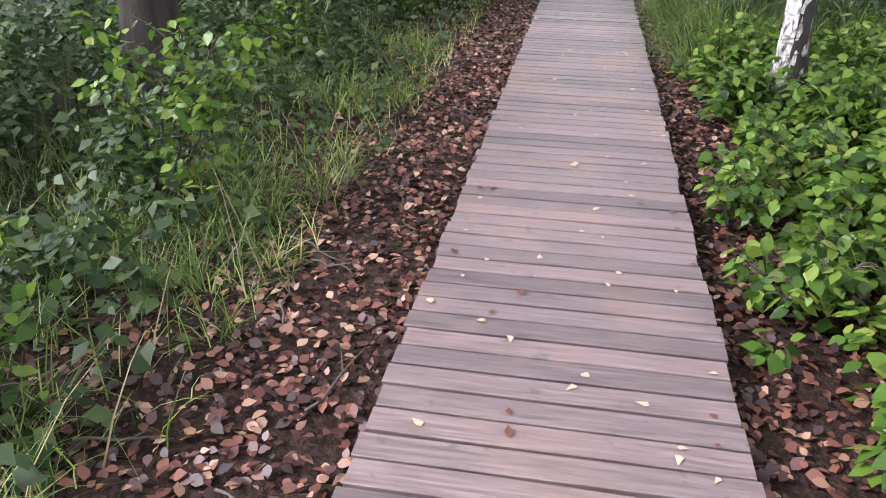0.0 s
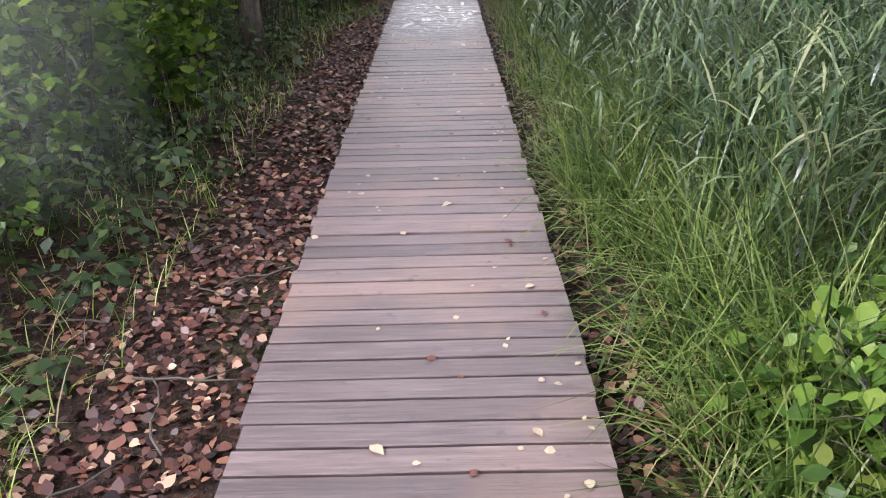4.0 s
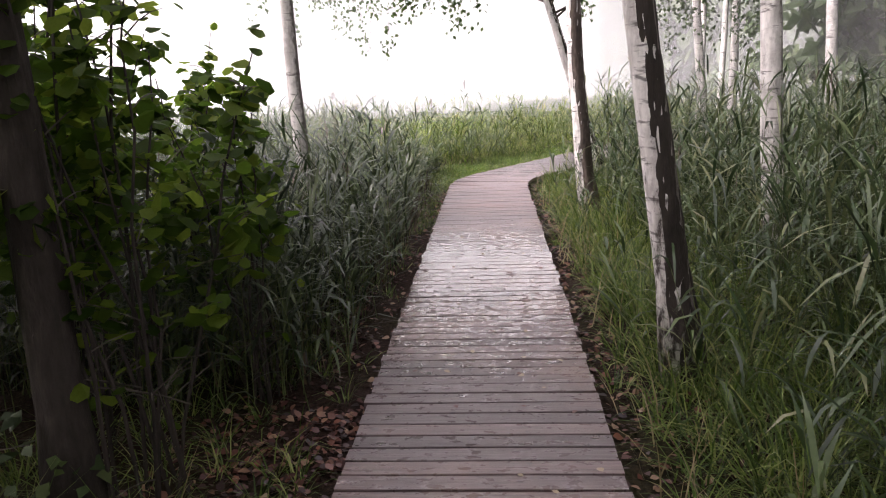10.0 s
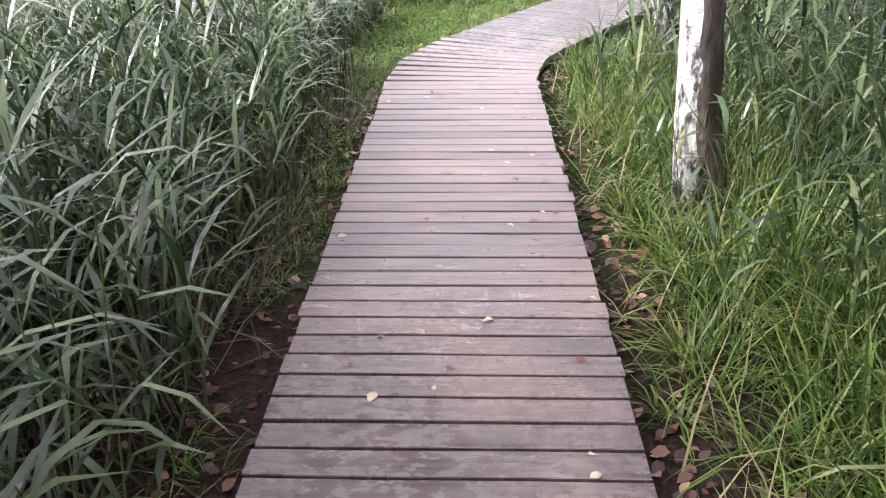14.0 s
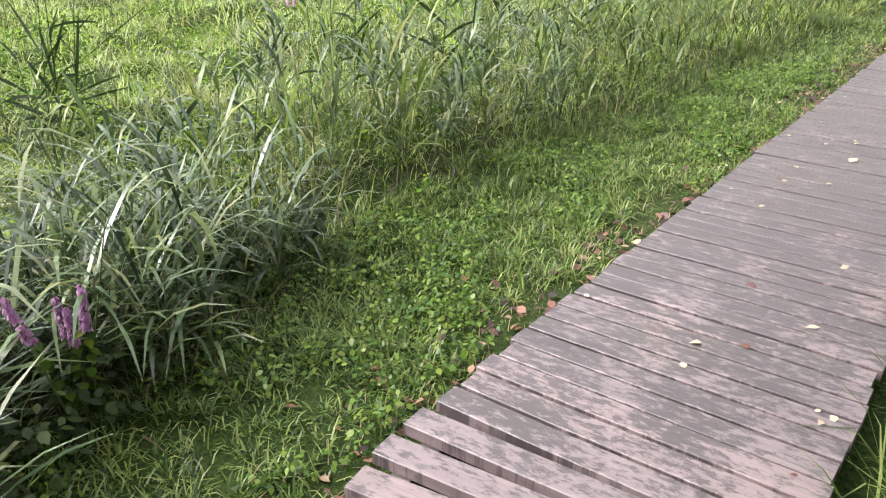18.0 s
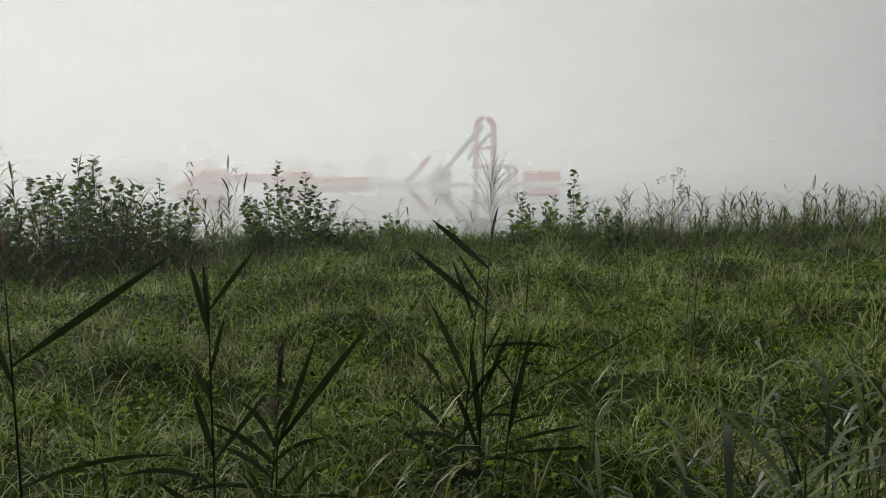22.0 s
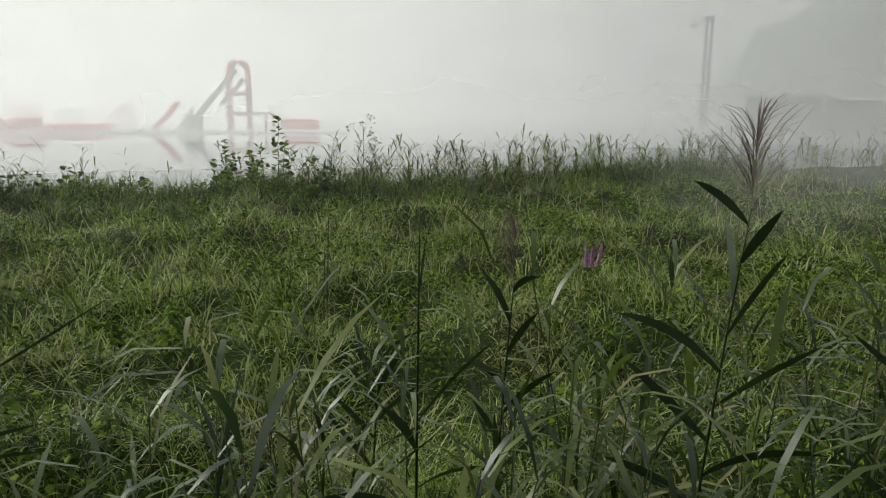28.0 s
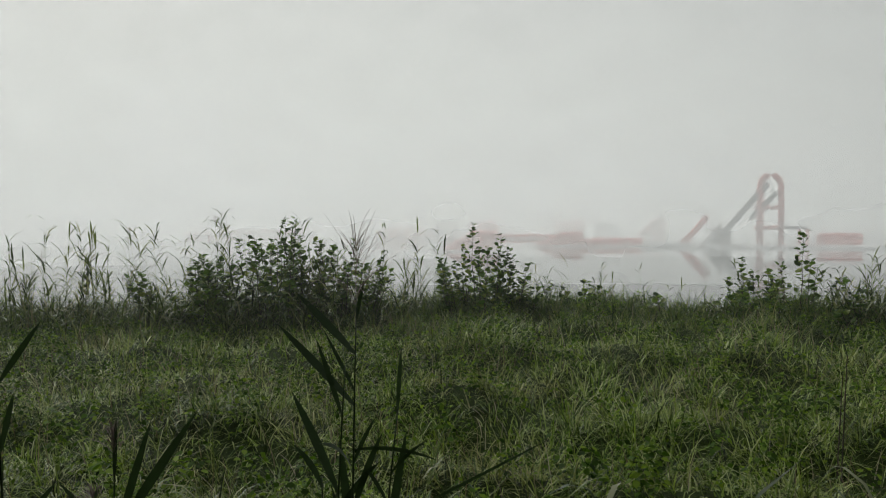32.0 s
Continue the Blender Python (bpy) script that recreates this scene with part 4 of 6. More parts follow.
# ---- thicket at the shaded left side ----
TALL_ALDERS = [(-2.15, 16.0, 4.4, 1.0, 1700), (-3.3, 16.0, 4.6, 1.2, 1800), (-2.35, 18.4, 3.9, 0.9, 1200), (-4.3, 17.0, 4.4, 1.3, 1300), (-2.1, 10.3, 1.9, 1.0, 1000), (-2.5, 12.4, 2.6, 1.1, 1300), (-2.15, 13.0, 1.4, 0.6, 700), (-2.1, 14.6, 1.6, 0.7, 800), (-3.4, 10.6, 2.6, 1.2, 1300), (-1.9, 17.6, 2.2, 0.8, 900), (-1.5, 17.05, 3.2, 0.6, 700), (-1.85, 16.3, 3.7, 0.7, 1000), (-2.6, 17.2, 4.0, 0.9, 1100)]
for sx, sy, sh, sw, sc in [(-2.0, 15.2, 2.6, 1.1, 1500), (-2.9, 16.6, 3.1, 1.2, 1700), (-2.3, 18.0, 2.7, 1.1, 1500), (-3.6, 15.0, 3.0, 1.2, 1500), (-1.75, 18.9, 1.9, 0.8, 800), (-4.4, 18.3, 2.8, 1.2, 1300), (-2.2, 13.4, 1.9, 1.0, 1100), (-3.4, 12.2, 2.2, 1.2, 1300), (-2.0, 11.4, 1.2, 0.8, 700), (-5.6, 16.6, 3.0, 1.4, 1400), (-2.6, 14.2, 2.6, 1.2, 1500), (-3.2, 17.6, 3.3, 1.2, 1600), (-2.1, 16.4, 2.4, 0.7, 900), (-2.2, 19.6, 2.2, 0.9, 900), (-4.3, 13.4, 2.8, 1.3, 1400), (-5.0, 19.8, 2.6, 1.2, 1000), (-1.4, 17.2, 3.0, 0.95, 900), (-1.25, 18.15, 1.9, 0.65, 450)] + TALL_ALDERS:
    shrub(sx, sy, sh, sw, int(sc * (0.95 if sh < 3.2 else 0.62)), 0.092, "young alder bush with round dark green leaves", "alder_bush", stems=6, group="alder thicket", bare=min(1.1, 0.5 * sh) if sy > 12.8 else 0.25)
for sx, sy, sh, sw, sc in [(-2.1, 3.4, 1.1, 0.8, 700), (-2.6, 6.6, 1.3, 0.9, 800), (-2.3, 9.2, 1.2, 0.9, 800), (-3.6, 8.0, 1.7, 1.1, 1000), (-3.9, 4.0, 1.8, 1.2, 1000), (-2.0, 1.6, 0.9, 0.7, 600)]:
    shrub(sx, sy, sh, sw, sc, 0.075, "leafy green shrub in the shaded undergrowth", "shrub", OVAL, M_LEAF, group="undergrowth shrubs")
for sx, sy, sh, sw, sc in [(1.5, 2.6, 0.6, 0.7, 700), (1.9, 3.7, 0.8, 0.8, 900), (1.35, 4.2, 0.5, 0.55, 500), (2.2, 2.0, 0.9, 0.9, 900), (1.8, 5.4, 0.7, 0.7, 700), (2.6, 4.9, 1.0, 0.9, 900), (1.3, 7.0, 0.5, 0.5, 400), (1.3, 3.3, 0.42, 0.42, 320), (1.15, 4.9, 0.4, 0.4, 320), (1.25, 6.0, 0.5, 0.45, 380), (1.3, 1.7, 0.5, 0.5, 420), (3.0, 3.2, 1.2, 1.0, 900), (3.1, 6.3, 1.2, 1.0, 900), (1.6, 7.5, 0.6, 0.6, 450), (1.2, 0.4, 0.45, 0.5, 380), (2.3, 0.8, 0.8, 0.8, 600), (0.86, 3.85, 0.42, 0.5, 360), (0.95, 2.9, 0.35, 0.4, 260)]:
    shrub(sx, sy, sh, sw, sc, 0.085, "low bramble-like shrub with bright green leaves", "shrub", OVAL, M_LEAF, group="undergrowth shrubs")

# bushes on the lake's bank: upright shoots with large alternate leaves
def shoot_bush(x, y, h, wide, shoots, label):
    t = thing("alder_bush", label, "bush", "bank bushes", at=pose(x, y, float(ground_z(x, y)) - 0.03))
    for i in range(shoots):
        a, r = rng.uniform(0, 6.283), wide * math.sqrt(rng.random())
        hh = h * (1 - 0.5 * r / wide) * rng.uniform(0.6, 1.0)
        line = bend_line((math.sin(a) * r * 0.7, math.cos(a) * r * 0.7, 0), (math.sin(a) * r, math.cos(a) * r, hh), 0.03, 6, 0.012)
        part("stem", tube(line, np.linspace(0.009, 0.003, 6), 5), M_TWIG, t)
        k = int(10 + 16 * hh)
        f = np.linspace(0.15, 1.0, k) ** 0.85
        c = np.stack([np.interp(f, np.linspace(0, 1, 6), line[:, q]) for q in range(3)], 1)
        b = np.arange(k) * 2.4 + rng.normal(0, 0.4, k)
        c += np.stack([np.sin(b), np.cos(b), 0.2 + 0 * b], 1) * (0.02 + 0.16 * rng.random(k) * (1 - f))[:, None]
        nrm = np.stack([-np.sin(b) * 0.5, -np.cos(b) * 0.5, np.ones(k)], 1) + rng.normal(0, 0.3, (k, 3))
        part("foliage", leaves(c, nrm, b, rng.uniform(0.085, 0.14, k) * (1.1 - 0.35 * f), HEX, 0.2), M_LEAF, t)


SHOOTS = "young alder bush with upright leafy shoots on the lake bank"
for sx, sy, sh, sw, sc in [(-13.2, 30.7, 2.45, 1.3, 40), (-13.0, 31.7, 1.5, 1.0, 24), (-13.1, 29.5, 1.5, 1.0, 16), (-13.1, 32.4, 0.9, 0.8, 9), (-12.9, 34.1, 1.85, 0.9, 30), (-12.6, 34.8, 0.8, 0.7, 8), (-12.4, 35.7, 0.65, 0.6, 6), (-11.1, 38.0, 1.25, 0.5, 6), (-10.3, 38.3, 1.4, 0.8, 9), (-11.6, 37.0, 0.65, 0.6, 4), (-12.9, 29.8, 1.05, 0.7, 8), (-9.6, 38.9, 0.7, 0.5, 4), (-10.7, 37.7, 0.6, 0.6, 4)]:
    shoot_bush(sx, sy, sh, sw, sc, SHOOTS)

# ---- ground cover ----
def left_of_deck(x, y):
    return -deck_offset(x, y) - HALF


def on_land(x, y):
    return x - shore(y) > 0.0


def strip_wide(y):
    """How far the mown strip reaches from the left edge of the boardwalk."""
    return np.interp(y, [24, 26, 28, 29, 30.3, 31.5, 34, 40], [0.25, 0.7, 0.95, 1.25, 1.5, 1.3, 1.1, 1.0])


x, y = scatter(27000, -2.2, -0.62, -3, 18, lambda x, y: rng.random(len(x)) < np.clip(1.35 - (-x - 0.6) * np.interp(y, [9, 11], [0.8, 1.2]), 0.05, 1))
x2, y2 = scatter(9000, 0.62, 1.6, -3, 27, lambda x, y: rng.random(len(x)) < np.clip(1.3 - (x - 0.6) * 1.1, 0.05, 1) * np.where((y < 9) | (x < 0.9), 1, 0.4))
x4, y4 = scatter(7000, 0.62, 2.0, -3, 8.5, lambda x, y: rng.random(len(x)) < np.clip(1.5 - (x - 0.6) * 0.8, 0.1, 1))
x3, y3 = scatter(900, -1.4, -0.62, 18, 26)
sd = rng.uniform(25, 37, 560)
so = HALF + 0.03 + np.abs(rng.normal(0, 0.16, 560))
sp = np.array([deck(v) for v in sd])
x3 = np.concatenate([x3, sp[:, 0] - so * np.cos(sp[:, 2])])
y3 = np.concatenate([y3, sp[:, 1] + so * np.sin(sp[:, 2])])
lx, ly = np.concatenate([x, x2, x3, x4]), np.concatenate([y, y2, y3, y4])
k = len(lx)
c = np.stack([lx, ly, ground_z(lx, ly) + rng.uniform(0.002, 0.03, k)], 1)
nrm = np.stack([rng.normal(0, 0.4, k), rng.normal(0, 0.4, k), np.ones(k)], 1)
stuff("leaf_litter", leaves(c, nrm, rng.uniform(0, 6.28, k), rng.uniform(0.026, 0.066, k), OVAL, 0.35), M_LITTER, "brown and rust fallen leaves on dark soil", "leaves")

x, y = scatter(4600, -6.5, -1.25, -3, 17, lambda x, y: rng.random(len(x)) < np.clip((-x - 1.2) * 0.9, 0.1, 1) * np.where(y > 9, np.where(x < -1.4, 0.7, 0.3), np.where(x > -3.2, 0.5, 1)))
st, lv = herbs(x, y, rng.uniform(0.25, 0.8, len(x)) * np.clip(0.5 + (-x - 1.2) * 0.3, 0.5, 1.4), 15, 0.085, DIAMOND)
stuff("undergrowth", lv, M_LEAF_SHADE, "shaded green undergrowth of nettles and young leaves", "undergrowth")
stuff("undergrowth_stems", st, M_STEM, "thin stems of the shaded undergrowth", "undergrowth")
x, y = scatter(2200, 0.85, 4.6, -3, 8.2, lambda x, y: rng.random(len(x)) < np.clip((x - 0.85) * 1.2, 0.1, 1))
st, lv = herbs(x, y, rng.uniform(0.2, 0.6, len(x)) * np.clip(0.6 + (x - 1) * 0.25, 0.5, 1.5), 20, 0.095, OVAL)
stuff("undergrowth", lv, M_LEAF, "bright green leafy undergrowth beside the planks", "undergrowth")
x, y = scatter(600, -9, -1.2, -4, 17)
stuff("dry_stalks", grass(x, y, 0.35, 0.8, 0.007, 0.6, 0.8), M_DRY, "pale dry grass stalks in the undergrowth", "grass")
x, y = scatter(6000, -3.2, -1.2, -4, 17)
stuff("grass", grass(x, y, 0.12, 0.35, 0.006, 0.9, 1.3), M_MEADOW, "thin shaded grass among the undergrowth", "grass")

x, y = scatter(900, -3.4, -1.35, -2, 8, lambda x, y: field(x, y, 0.9, 31) > 0.42)
stuff("grass", tufts(x, y, rng.uniform(0.18, 0.45, len(x)), 18, 0.007, 3, 0.06), M_GRASS, "loose arching grass among the undergrowth", "grass")

x, y = scatter(5200, -13.5, 13, -12, 32, lambda x, y: ((x < -5.5) & (y < 18) | (x > 4.2)) & (deck_offset(x, y) < 14))
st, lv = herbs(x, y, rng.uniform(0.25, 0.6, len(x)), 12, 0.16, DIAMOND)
stuff("undergrowth", lv, M_LEAF_SHADE, "green undergrowth over the floor of the wood", "undergrowth")

# lush grass on the right of the straight part
x, y = scatter(2600, 0.74, 3.0, 6.9, 27.5, lambda x, y: (deck_offset(x, y) > 0.74) & (rng.random(len(x)) < np.clip(1.25 - (x - 0.7) * 0.5, 0.1, 1) * np.clip((x - 0.72) / 0.3, 0.2, 1)))
h = np.interp(y, [6.9, 7.6, 10, 13, 27], [0.35, 0.75, 0.7, 0.5, 0.42]) * np.clip(0.5 + (x - 0.68) * 1.1, 0.5, 1.15) * (0.6 + 0.8 * field(x, y, 1.6, 3))
stuff("grass", tufts(x, y, h * rng.uniform(0.6, 1.35, len(x)), 20, 0.011, 3, 0.06), M_GRASS, "lush long green grass leaning over the planks", "grass")
x, y = scatter(1300, 0.68, 2.2, 7, 27, lambda x, y: deck_offset(x, y) > 0.68)
stuff("dry_stalks", grass(x, y, 0.2, 0.6, 0.008, 0.9, 1.4, 3), M_DRY, "pale dry blades in the long grass", "grass")
# left edge grass beside the reeds
x, y = scatter(1700, -2.2, -0.74, 16.5, 27, lambda x, y: (deck_offset(x, y) < -0.74) & (rng.random(len(x)) < np.interp(y, [16, 21, 25.3, 26.3], [0.25, 0.06, 0.06, 1])))
h = (0.18 + 0.24 * np.clip(-x - 0.7, 0, 1)) * (0.6 + 0.8 * field(x, y, 1.6, 9))
stuff("grass", tufts(x, y, h, 16, 0.008, 2, 0.05), M_GRASS, "green grass at the foot of the reeds", "grass")
# short strip along the bend and past it
def beside(n, s0, s1, o0, o1):
    """Places beside the boardwalk: s along it, o to the left of its left edge."""
    s, o = rng.uniform(s0, s1, n), rng.uniform(o0, o1, n)
    px = np.array([deck(v) for v in s])
    off = -(HALF + o)
    return px[:, 0] + off * np.cos(px[:, 2]), px[:, 1] - off * np.sin(px[:, 2])


for n, s0, s1, w in ((4400, 23.0, 32.5, 0.009), (1300, 32.5, 40, 0.012), (500, 40, 52, 0.02)):
    x, y = beside(n, s0, s1, 0.02, 1.6)
    o = left_of_deck(x, y)
    k = (o < strip_wide(y) + np.interp(y, [26, 30, 32], [0.1, 0.2, 0.4])) & (rng.random(n) < np.clip(0.05 + o * 2.4 + 2.2 * (field(x, y, 1.7, 83) - 0.5), 0.04, 1))
    x, y = x[k], y[k]
    h = (0.06 + 0.12 * field(x, y, 2.2, 5) ** 1.5) * (1 + 1.6 * np.clip((left_of_deck(x, y) - strip_wide(y)) / 0.4, 0, 1))
    stuff("grass", tufts(x, y, h, 13, w, 2, 0.05), M_GRASS, "short bright green grass strip beside the boardwalk", "grass")
x, y = beside(2600, 24.5, 35, 0.1, 1.4)
k = field(x, y, 1.6, 87) > 0.5
x, y = x[k], y[k]
st, lv = herbs(x, y, rng.uniform(0.06, 0.15, len(x)), 11, 0.027, OVAL)
stuff("clover", lv, M_LEAF, "small clover leaves in the short grass", "clover")
x, y = beside(2600, 25.5, 37, 0.0, 0.4)
stuff("dry_stalks", grass(x, y, 0.03, 0.11, 0.005, 1.2, 1.5, 2), M_DRY, "short withered grass on the worn edge", "grass")
# right of the boardwalk past the bend
x, y = scatter(3000, 0.9, 14, 25.5, 43, lambda x, y: (deck_offset(x, y) > 0.72) & (deck_offset(x, y) < 2.2))
stuff("grass", tufts(x, y, rng.uniform(0.2, 0.55, len(x)), 14, 0.01, 2, 0.05), M_GRASS, "rough green grass inside the bend", "grass")

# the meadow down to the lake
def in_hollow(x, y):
    """Band before the reeds beside the mown strip, bare and dark-leaved to give shade."""
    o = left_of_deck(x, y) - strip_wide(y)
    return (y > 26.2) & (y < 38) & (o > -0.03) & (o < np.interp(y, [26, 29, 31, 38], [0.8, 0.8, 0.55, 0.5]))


for n, r0, r1, w, seg in ((2700, 0.6, 4.2, 0.0062, 3), (5200, 4.2, 8, 0.0085, 3), (6200, 8, 12, 0.012, 2), (5600, 12, 20, 0.017, 1), (900, 20, 34, 0.03, 1)):
    r = np.sqrt(rng.uniform(r0 * r0, r1 * r1, n))
    a = np.radians(rng.uniform(-32, 114, n))
    x, y = -0.2 - r * np.sin(a), 29.0 + r * np.cos(a)
    k = on_land(x, y) & (left_of_deck(x, y) > strip_wide(y)) & ~in_hollow(x, y) & (rng.random(n) < 0.4 + 1.8 * field(x, y, 1.3, 13) ** 2.2)
    x, y, r = x[k], y[k], r[k]
    h = (0.07 + 0.4 * field(x, y, 0.7, 2) ** 2 + 0.5 * field(x, y, 1.9, 7) ** 2.5) * np.interp(r, [1, 4, 12], [0.9, 0.9, 1.1])
    stuff("meadow_grass", tufts(x, y, h * rng.uniform(0.5, 1.35, len(x)), 14, w * 1.1, seg, 0.05 + 0.008 * r1, 0.1), M_MEADOW, "damp uneven meadow grass down to the lake", "grass")
x, y = scatter(2600, -15, 2, 24, 50, lambda x, y: on_land(x, y) & (left_of_deck(x, y) > 1.3))
stuff("dry_stalks", grass(x, y, 0.25, 0.5, 0.006, 0.7, 0.9), M_DRY, "pale seeding grass stalks over the meadow", "grass")
x, y = scatter(6200, -14, 0, 26, 45, lambda x, y: on_land(x, y) & (left_of_deck(x, y) > 1.3) & ~in_hollow(x, y) & (field(x, y, 1.1, 21) > 0.53))
st, lv = herbs(x, y, rng.uniform(0.12, 0.36, len(x)), 20, 0.042, DIAMOND)
stuff("meadow_herbs", lv, M_HERB, "low leafy herbs in the meadow grass", "herbs")

x, y = scatter(2600, -14.5, 1.5, 25, 46, lambda x, y: on_land(x, y) & (left_of_deck(x, y) > 1.3) & ~in_hollow(x, y) & (field(x, y, 0.9, 41) > 0.55))
stuff("meadow_grass", tufts(x, y, rng.uniform(0.2, 0.42, len(x)), 14, 0.014, 2, 0.09), M_GRASS, "brighter fresh tussocks scattered over the meadow", "grass")
x, y = scatter(2600, -14.2, 0, 26, 45, lambda x, y: on_land(x, y) & (left_of_deck(x, y) > 2.0) & (field(x, y, 0.8, 51) > 0.57))
st, lv = herbs(x, y, rng.uniform(0.2, 0.42, len(x)), 24, 0.05, OVAL)
stuff("meadow_herbs", lv, M_HERB, "dark leafy herb clumps in the meadow", "herbs")
x, y = scatter(7500, -15, 1, 26, 48, lambda x, y: on_land(x, y) & (left_of_deck(x, y) > 1.6) & (rng.random(len(x)) < np.clip((field(x, y, 0.6, 61) - 0.35) * 3, 0.08, 1)))
far = np.hypot(x + 0.2, y - 29)
stuff("seeding_grass", grass(x, y, np.interp(far, [2, 14], [0.38, 0.5]), 0, np.interp(far, [2, 6, 14], [0.0035, 0.0065, 0.011]), 0.5, 1.9, 4), M_SEED, "pale seeding grass heads arching over the meadow", "grass")
# dark leaves put in as the shade at the reeds' foot
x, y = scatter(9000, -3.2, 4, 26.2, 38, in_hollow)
stuff("dead_leaves", grass(x, y, 0.12, 0.4, 0.012, 1.4, 1.8, 2), M_DEAD, "dark leaves that give the hollow before the reeds its shade", "reeds")
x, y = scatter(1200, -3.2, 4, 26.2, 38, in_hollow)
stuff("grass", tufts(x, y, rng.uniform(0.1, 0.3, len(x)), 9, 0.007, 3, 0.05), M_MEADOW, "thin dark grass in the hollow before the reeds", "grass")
# taller fringe along the bank's edge
y = rng.uniform(24, 50, 2400)
x = shore(y) + rng.uniform(0.0, 1.8, 2400)
stuff("meadow_grass", tufts(x, y, rng.uniform(0.25, 0.65, len(x)), 14, 0.02, 2, 0.12), M_GRASS, "taller rough grass fringe on the lake bank", "grass")

y = rng.uniform(24, 48, 1100)
x = shore(y) + rng.uniform(1.5, 3.6, 1100)
stuff("meadow_grass", tufts(x, y, rng.uniform(0.2, 0.5, len(x)), 14, 0.016, 2, 0.1, 0.5), M_GRASS, "light green tussocks before the lake bank", "grass")

# ---- reed beds ----
def bed(n, x0, x1, y0, y1, keep, low, high, label, **kw):
    x, y = scatter(n, x0, x1, y0, y1, keep)
    reed_bed(x, y, low + (high - low) * rng.random(len(x)) ** 1.7, label, **kw)


# this half of the bed has its shade put into the leaf colour
bed(2350, -5.0, -0.8, 18.0, 24.0, lambda x, y: (left_of_deck(x, y) > np.interp(y, [18, 22, 26], [0.15, 0.2, 0.42])) & (rng.random(len(x)) < np.clip(np.interp(y, [21.5, 23.0], [0.45, 0.2]) + left_of_deck(x, y) * 0.6, 0.08, 1)), 0.6, 1.4, "dense dark green reeds beside the boardwalk", plume=0.08, material=M_REED_SHADE)
bed(1150, -5.0, -0.8, 24.0, 26.8, lambda x, y: (left_of_deck(x, y) > np.interp(y, [18, 22, 26], [0.15, 0.2, 0.42])) & (rng.random(len(x)) < np.clip(np.interp(y, [21.5, 23.0], [0.45, 0.2]) + left_of_deck(x, y) * 0.6, 0.08, 1)), 0.6, 1.4, "dense blue-green reeds beside the boardwalk", plume=0.08)
bed(700, -11, -4.5, 17, 27, None, 1.1, 1.7, "dense dark green reeds beside the boardwalk", plume=0.12, leaf=0.42, width=0.026)
bed(2600, 1.35, 5.0, 10, 27, lambda x, y: (deck_offset(x, y) > 1.0) & (rng.random(len(x)) < np.clip((x - 1.1) * 1.2, 0.15, 1)), 0.9, 1.75, "tall blue-green reeds between birch trunks", plume=0.05, leaf=0.36, width=0.02)
bed(600, 5, 12, 8, 32, None, 1.2, 1.9, "tall blue-green reeds between birch trunks", plume=0.05, leaf=0.45, width=0.03)
bed(130, 0.95, 1.9, 9.0, 26.5, lambda x, y: deck_offset(x, y) > 0.95, 0.5, 1.05, "single broad reed leaves leaning out of the long grass", leaf=0.36, width=0.021, count=7, lean=0.2)
bed(380, 1.3, 3.2, 8.3, 11.0, None, 0.7, 1.3, "scattered young reeds in the long grass", leaf=0.34, width=0.018)
bed(110, -6, -2.2, 6, 15, None, 0.7, 1.4, "scattered reeds in the shaded undergrowth", leaf=0.4, width=0.022)
bed(900, 1.4, 18, 27, 46, lambda x, y: (deck_offset(x, y) > 1.5) & (deck_offset(x, y) < 5), 0.9, 1.7, "tall blue-green reeds inside the bend", plume=0.05)
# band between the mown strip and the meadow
bed(4300, -3, 12, 27.5, 46, lambda x, y: (left_of_deck(x, y) > strip_wide(y) + 0.05) & (left_of_deck(x, y) < np.interp(y, [28, 30, 32, 46], [1.6, 2.3, 3.2, 4.5])) & (rng.random(len(x)) < np.interp(y, [27.5, 29.5, 31, 34], [0.25, 0.55, 1, 1])), 0.5, 1.2, "sunlit green reeds along the grass strip", material=M_REED_LIT, leaf=0.37, width=0.02, plume=0.03, count=9)
bed(420, -3.6, -0.9, 24.5, 31.5, lambda x, y: left_of_deck(x, y) > 1.1, 0.25, 0.6, "short young reeds at the meadow's edge", material=M_REED_LIT, leaf=0.26, width=0.011)
bed(290, -2.7, -0.9, 26.3, 29.4, lambda x, y: (left_of_deck(x, y) > np.interp(y, [26, 28, 29.4], [0.65, 0.9, 1.3])) & (np.hypot(x + 1.2, y - 27.55) > 0.38) & ((y < 28.3) | ((x > -1.9) & (y < 29.3))), 0.35, 0.7, "dark drooping reeds at the bend", leaf=0.4, width=0.017, count=9)
# darkened herbs give the shade under these reeds
x, y = scatter(340, -2.6, -0.9, 26.3, 29.4, lambda x, y: left_of_deck(x, y) > np.interp(y, [26, 28, 29.4], [0.8, 1.0, 1.4]))
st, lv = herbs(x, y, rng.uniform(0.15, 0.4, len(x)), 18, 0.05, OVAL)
stuff("undergrowth", lv, M_LEAF_SHADE, "dark leafy herbs under the reeds at the bend", "undergrowth")
bed(170, -2.4, 0.5, 30.4, 34.2, lambda x, y: (left_of_deck(x, y) > strip_wide(y) + 0.1) & (left_of_deck(x, y) < 3.4), 0.5, 1.15, "scattered slender reeds at the meadow's edge", leaf=0.3, width=0.017, count=10, lean=0.13)
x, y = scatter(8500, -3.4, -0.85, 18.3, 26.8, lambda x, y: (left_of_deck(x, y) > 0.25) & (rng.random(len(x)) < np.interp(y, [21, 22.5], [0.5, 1])))
